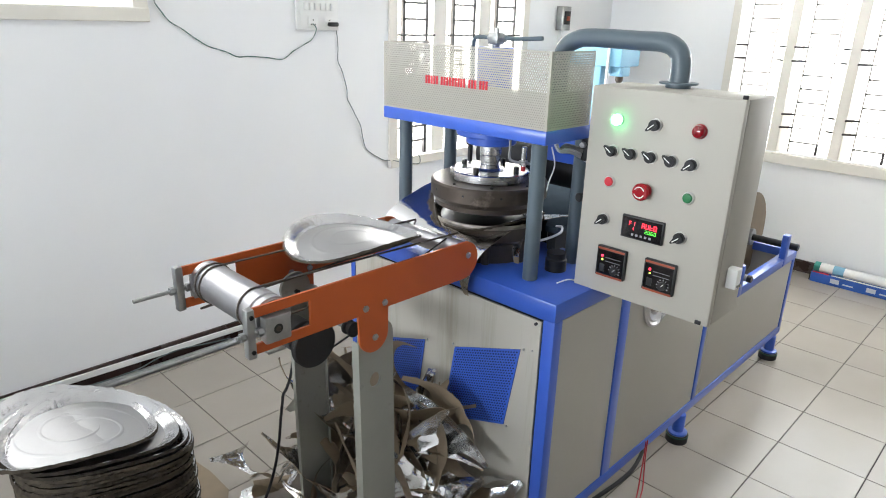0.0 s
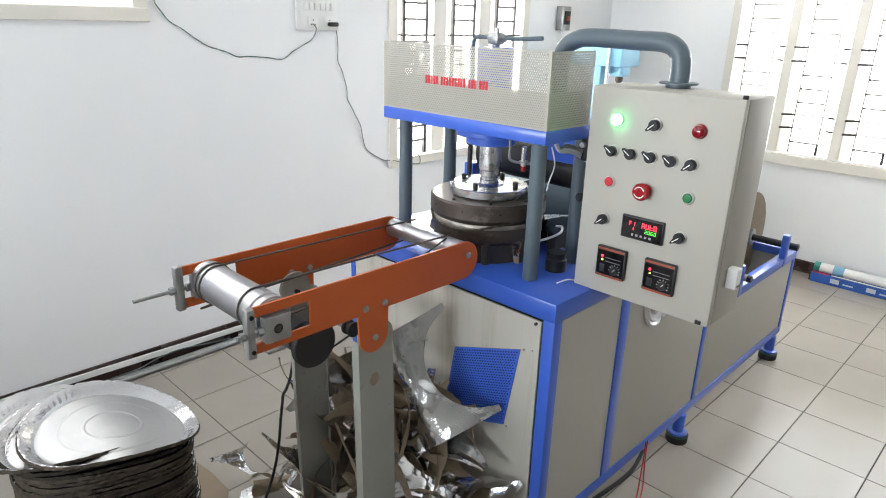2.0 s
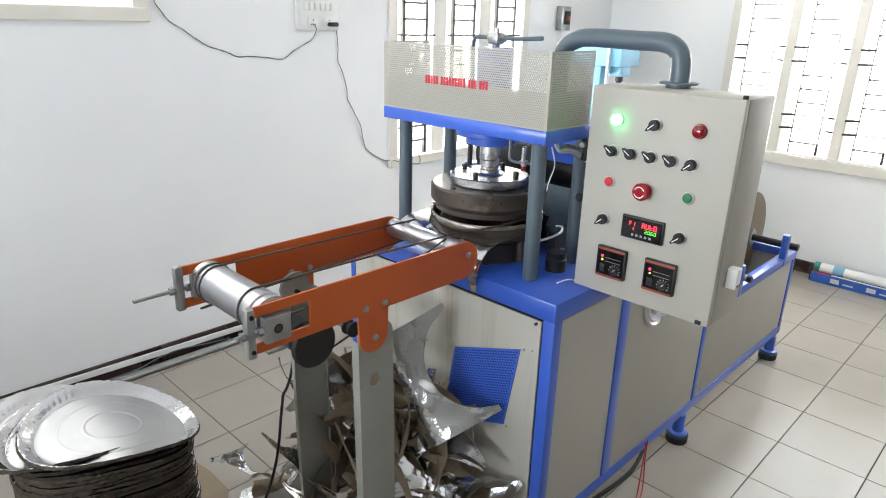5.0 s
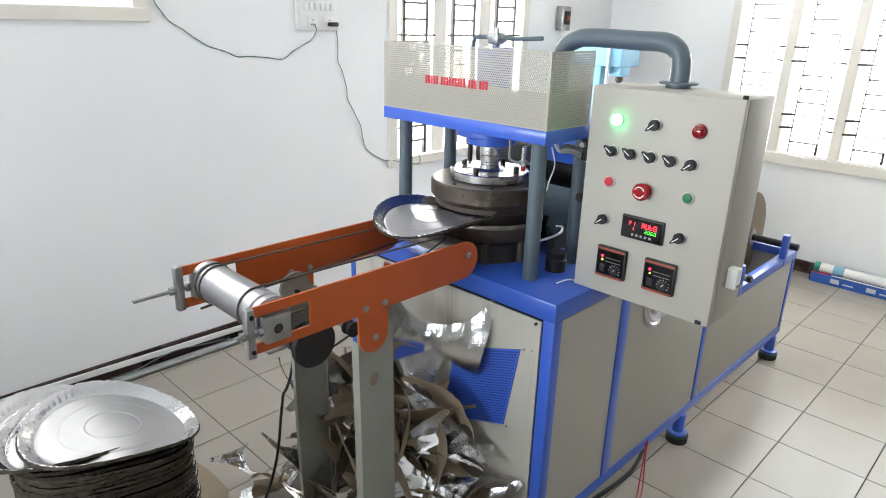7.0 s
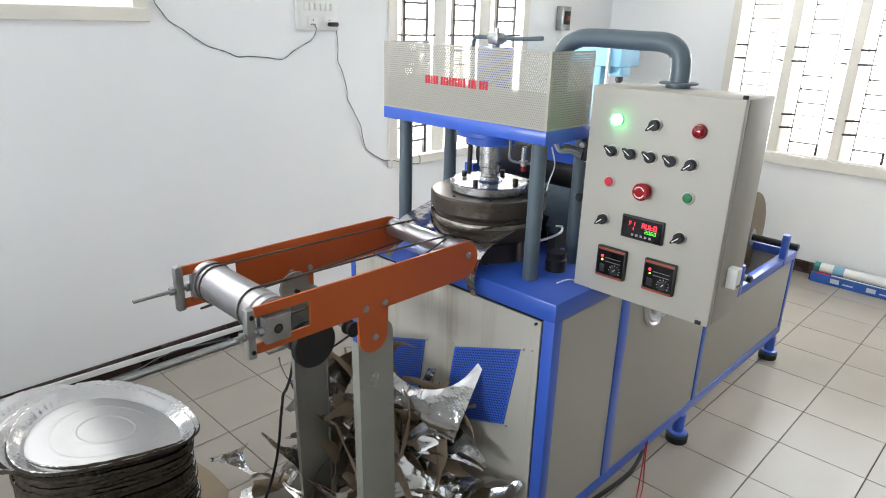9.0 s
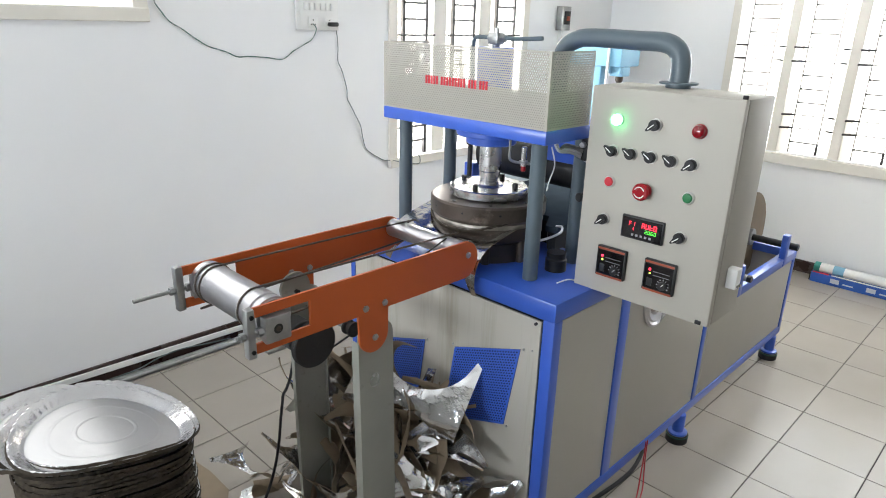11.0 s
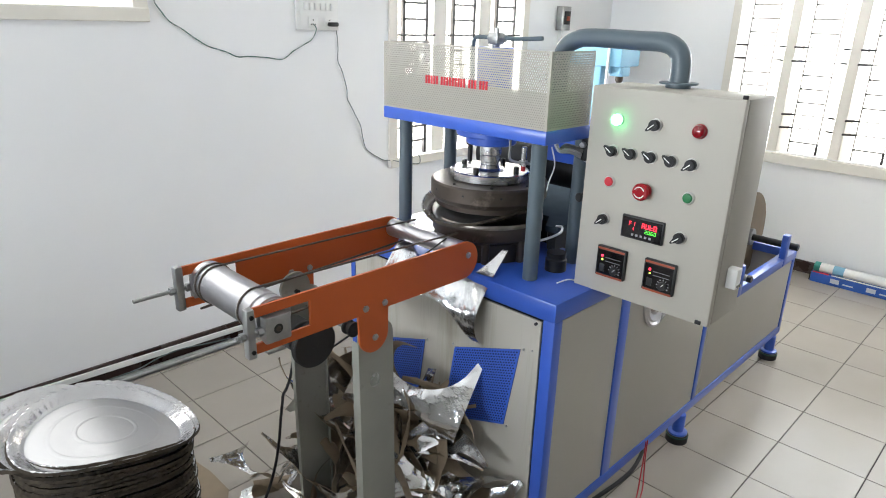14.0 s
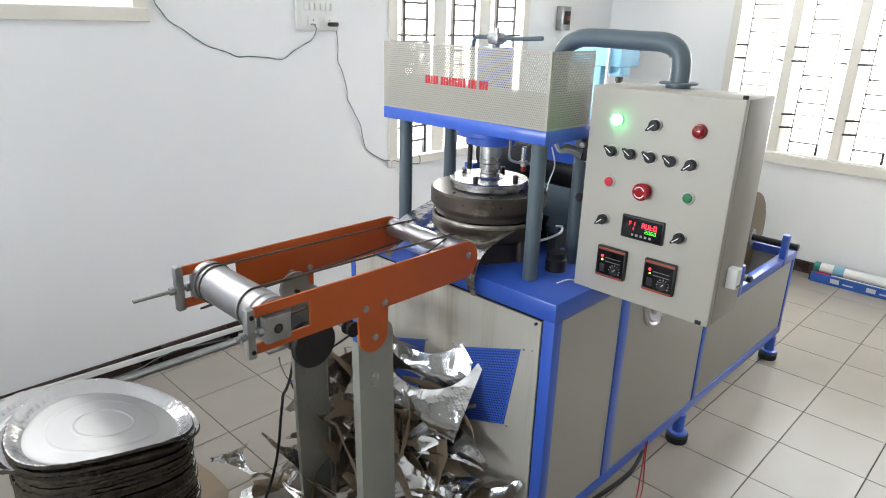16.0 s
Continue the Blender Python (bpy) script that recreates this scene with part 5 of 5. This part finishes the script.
for y, zz in ((0.338, 0.15), (0.338, 0.70), (1.06, 0.70)):
    part("screw", rod((-0.906, y, zz), (-0.9095, y, zz), 0.003, 8), M["zinc"], machine)
part("axle_end", rod((0.41, YR - 0.032, 0.575), (0.41, YR - 0.014, 0.575), 0.015, 12), M["black"], machine)
for x in (-0.683, -0.669):
    part("switch_screw", rod((x, -0.0655, 0.944), (x, -0.0615, 0.944), 0.004, 8), M["zinc"], cab)
build_tiles()


def motions():
    s = 0.00140
    drop = ((0, 0), (0.08, 0), (0.5, 7.5), (1, 16), (1.5, 24), (2, 32), (2.2, 35), (4.25, 35), (4.45, 32), (5.0, 10), (5.3, 0), (7.5, 0), (8, 8.5), (8.5, 17), (9, 25.5),
            (9.5, 33.5), (9.65, 35), (11.65, 35), (11.75, 34.5), (12, 29), (12.5, 10), (12.75, 0), (14.95, 0), (15.5, 10), (16, 18.5))
    walk(ram, [(t, pose(0, 0, -s * d)) for t, d in drop])

    # one plate's way from the die over the belts on to the stack, timed from when it is half-way along
    way = ((-0.95, -0.712, 0.685, 0.984, 0, -1), (-0.85, -0.74, 0.687, 0.990, 0, -1), (-0.73, -0.813, 0.69, 0.992, 0, -2), (-0.63, -0.863, 0.69, 0.994, -1, -2), (-0.43, -0.927, 0.69, 0.995, -1, -2),
           (-0.33, -0.955, 0.69, 0.995, -1, -1), (-0.23, -1.048, 0.695, 0.993, -1, -1), (-0.13, -1.10, 0.70, 0.991, -2, -1), (0, -1.207, 0.701, 0.990, -2, -1), (0.25, -1.345, 0.708, 0.987, -2, 0),
           (0.5, -1.477, 0.714, 0.985, -2, 0), (0.6, -1.571, 0.702, 0.990, -5, -6), (0.7, -1.624, 0.708, 0.973, -2, -14), (0.8, -1.721, 0.694, 0.909, 0, -29), (0.9, -1.779, 0.720, 0.794, 5, -38))

    def ride(ob, start, before, rest):
        rows = [(t, m) for t, m in before]
        for t, x, y, z, rx, ry in way:
            if t + start >= 0 and t + start > (rows[-1][0] if rows else -1):
                rows.append((t + start, pose(x, y, z, rx, ry, 0)))
        rows += [(t + start, m) for t, m in rest if t + start < 15.95]
        rows.append((16.0, rest[-1][1] if 0.99 + start < 15.95 else rest[0][1]))
        walk(ob, rows)

    in_die = pose(PX, PY, 0.966)
    ride(plate_a, 0.0, [], [(1.0, pose(-1.797, 0.784, 0.692, 0, 10.5)), (1.1, pose(-1.807, 0.760, 0.688, 1, 9.5)), (1.2, pose(-1.807, 0.758, 0.688, 1, 9.6)),
                            (8.45, pose(-1.807, 0.758, 0.688, 1, 9.6))])
    ride(plate_b, 7.43, [(0, in_die), (6.2, in_die)], [(1.0, pose(-1.815, 0.750, 0.707, 0, 10.5)), (1.1, pose(-1.829, 0.728, 0.704, 0, 9.5)), (1.25, pose(-1.830, 0.728, 0.703, 0.4, 9.5))])
    wait = pose(-0.20, PY, 0.880)
    ride(plate_c, 14.86, [(0, wait), (6.85, wait), (7.35, in_die), (13.7, in_die)], [(1.0, pose(-1.822, 0.748, 0.727, 0, 10.5)), (1.1, pose(-1.832, 0.730, 0.718, 0, 9.5))])

    # offcuts: held at the die, then dropping on the heap
    held = pose(-0.872, 0.692, 0.930, 0, -15, 0)
    dropped = pose(-0.892, 0.690, 0.868, 0, -13, 0)
    tucked = pose(-0.665, PY, 0.962, 0, 2, 0)
    behind = pose(-0.30, PY + 0.03, 0.900, 0, 0, 0)
    far = pose(-0.10, PY + 0.03, 0.892, 0, 0, 0)
    lie_1 = upright(-1.070, 0.590, 0.555, -33, 24, 38)
    low_1 = upright(-1.03, 0.585, 0.290, -10, 35, 38)
    lie_2 = upright(-1.075, 0.635, 0.500, -72, 30, 38)
    lie_3 = upright(-1.000, 0.690, 0.560, -80, 20, 30)
    walk(scrap_1, [(0, pose(-0.885, 0.70, 0.950, 10, -18, 0)), (0.4, pose(-0.886, 0.695, 0.935, 7, -17, 0)), (1.0, pose(-0.892, 0.690, 0.890, 2, -14, 0)), (1.38, pose(-0.900, 0.688, 0.880, 1, -18, 0)), (1.5, pose(-0.945, 0.668, 0.825, 4, -40, 3)),
                   (1.6, pose(-0.972, 0.655, 0.760, 7, -64, 6)), (1.7, upright(-1.00, 0.625, 0.71, -68, 8, 28)), (1.8, upright(-1.00, 0.640, 0.64, -52, 14, 33)), (2.0, lie_1), (2.2, lie_1), (6.75, lie_1),
                   (6.95, upright(-1.01, 0.635, 0.46, -25, 25, 38)), (7.15, upright(-1.02, 0.61, 0.37, -16, 30, 38)), (7.4, low_1), (16, low_1)])
    walk(scrap_2, [(0, tucked), (4.45, tucked), (5.1, pose(-0.88, 0.69, 0.91, 0, -8, 0)), (5.3, dropped), (6.55, dropped), (6.7, pose(-0.945, 0.63, 0.875, 6, -30, 8)), (6.8, pose(-0.975, 0.61, 0.83, 10, -62, 12)), (6.9, upright(-1.01, 0.60, 0.76, -80, 5, 28)),
                   (7.0, upright(-1.015, 0.625, 0.68, -78, 12, 32)), (7.15, upright(-1.03, 0.65, 0.56, -74, 22, 36)), (7.4, lie_2), (7.6, lie_2), (16, lie_2)])
    walk(scrap_3, [(0, behind), (6.9, behind), (7.35, held), (11.75, held), (11.95, dropped), (13.82, dropped), (13.92, pose(-0.930, 0.676, 0.835, 3, -34, 2)), (14.0, pose(-0.955, 0.665, 0.800, 5, -50, 3)), (14.1, pose(-0.982, 0.652, 0.735, 8, -70, 6)),
                   (14.2, upright(-1.01, 0.645, 0.68, -76, 10, 28)), (14.38, upright(-1.005, 0.675, 0.61, -80, 15, 30)), (14.7, upright(-1.003, 0.685, 0.58, -80, 18, 30)), (15.1, lie_3), (16, lie_3)])
    walk(scrap_4, [(0, far), (6.9, far), (7.35, behind), (14.3, behind), (14.75, held), (16, held)])


motions()
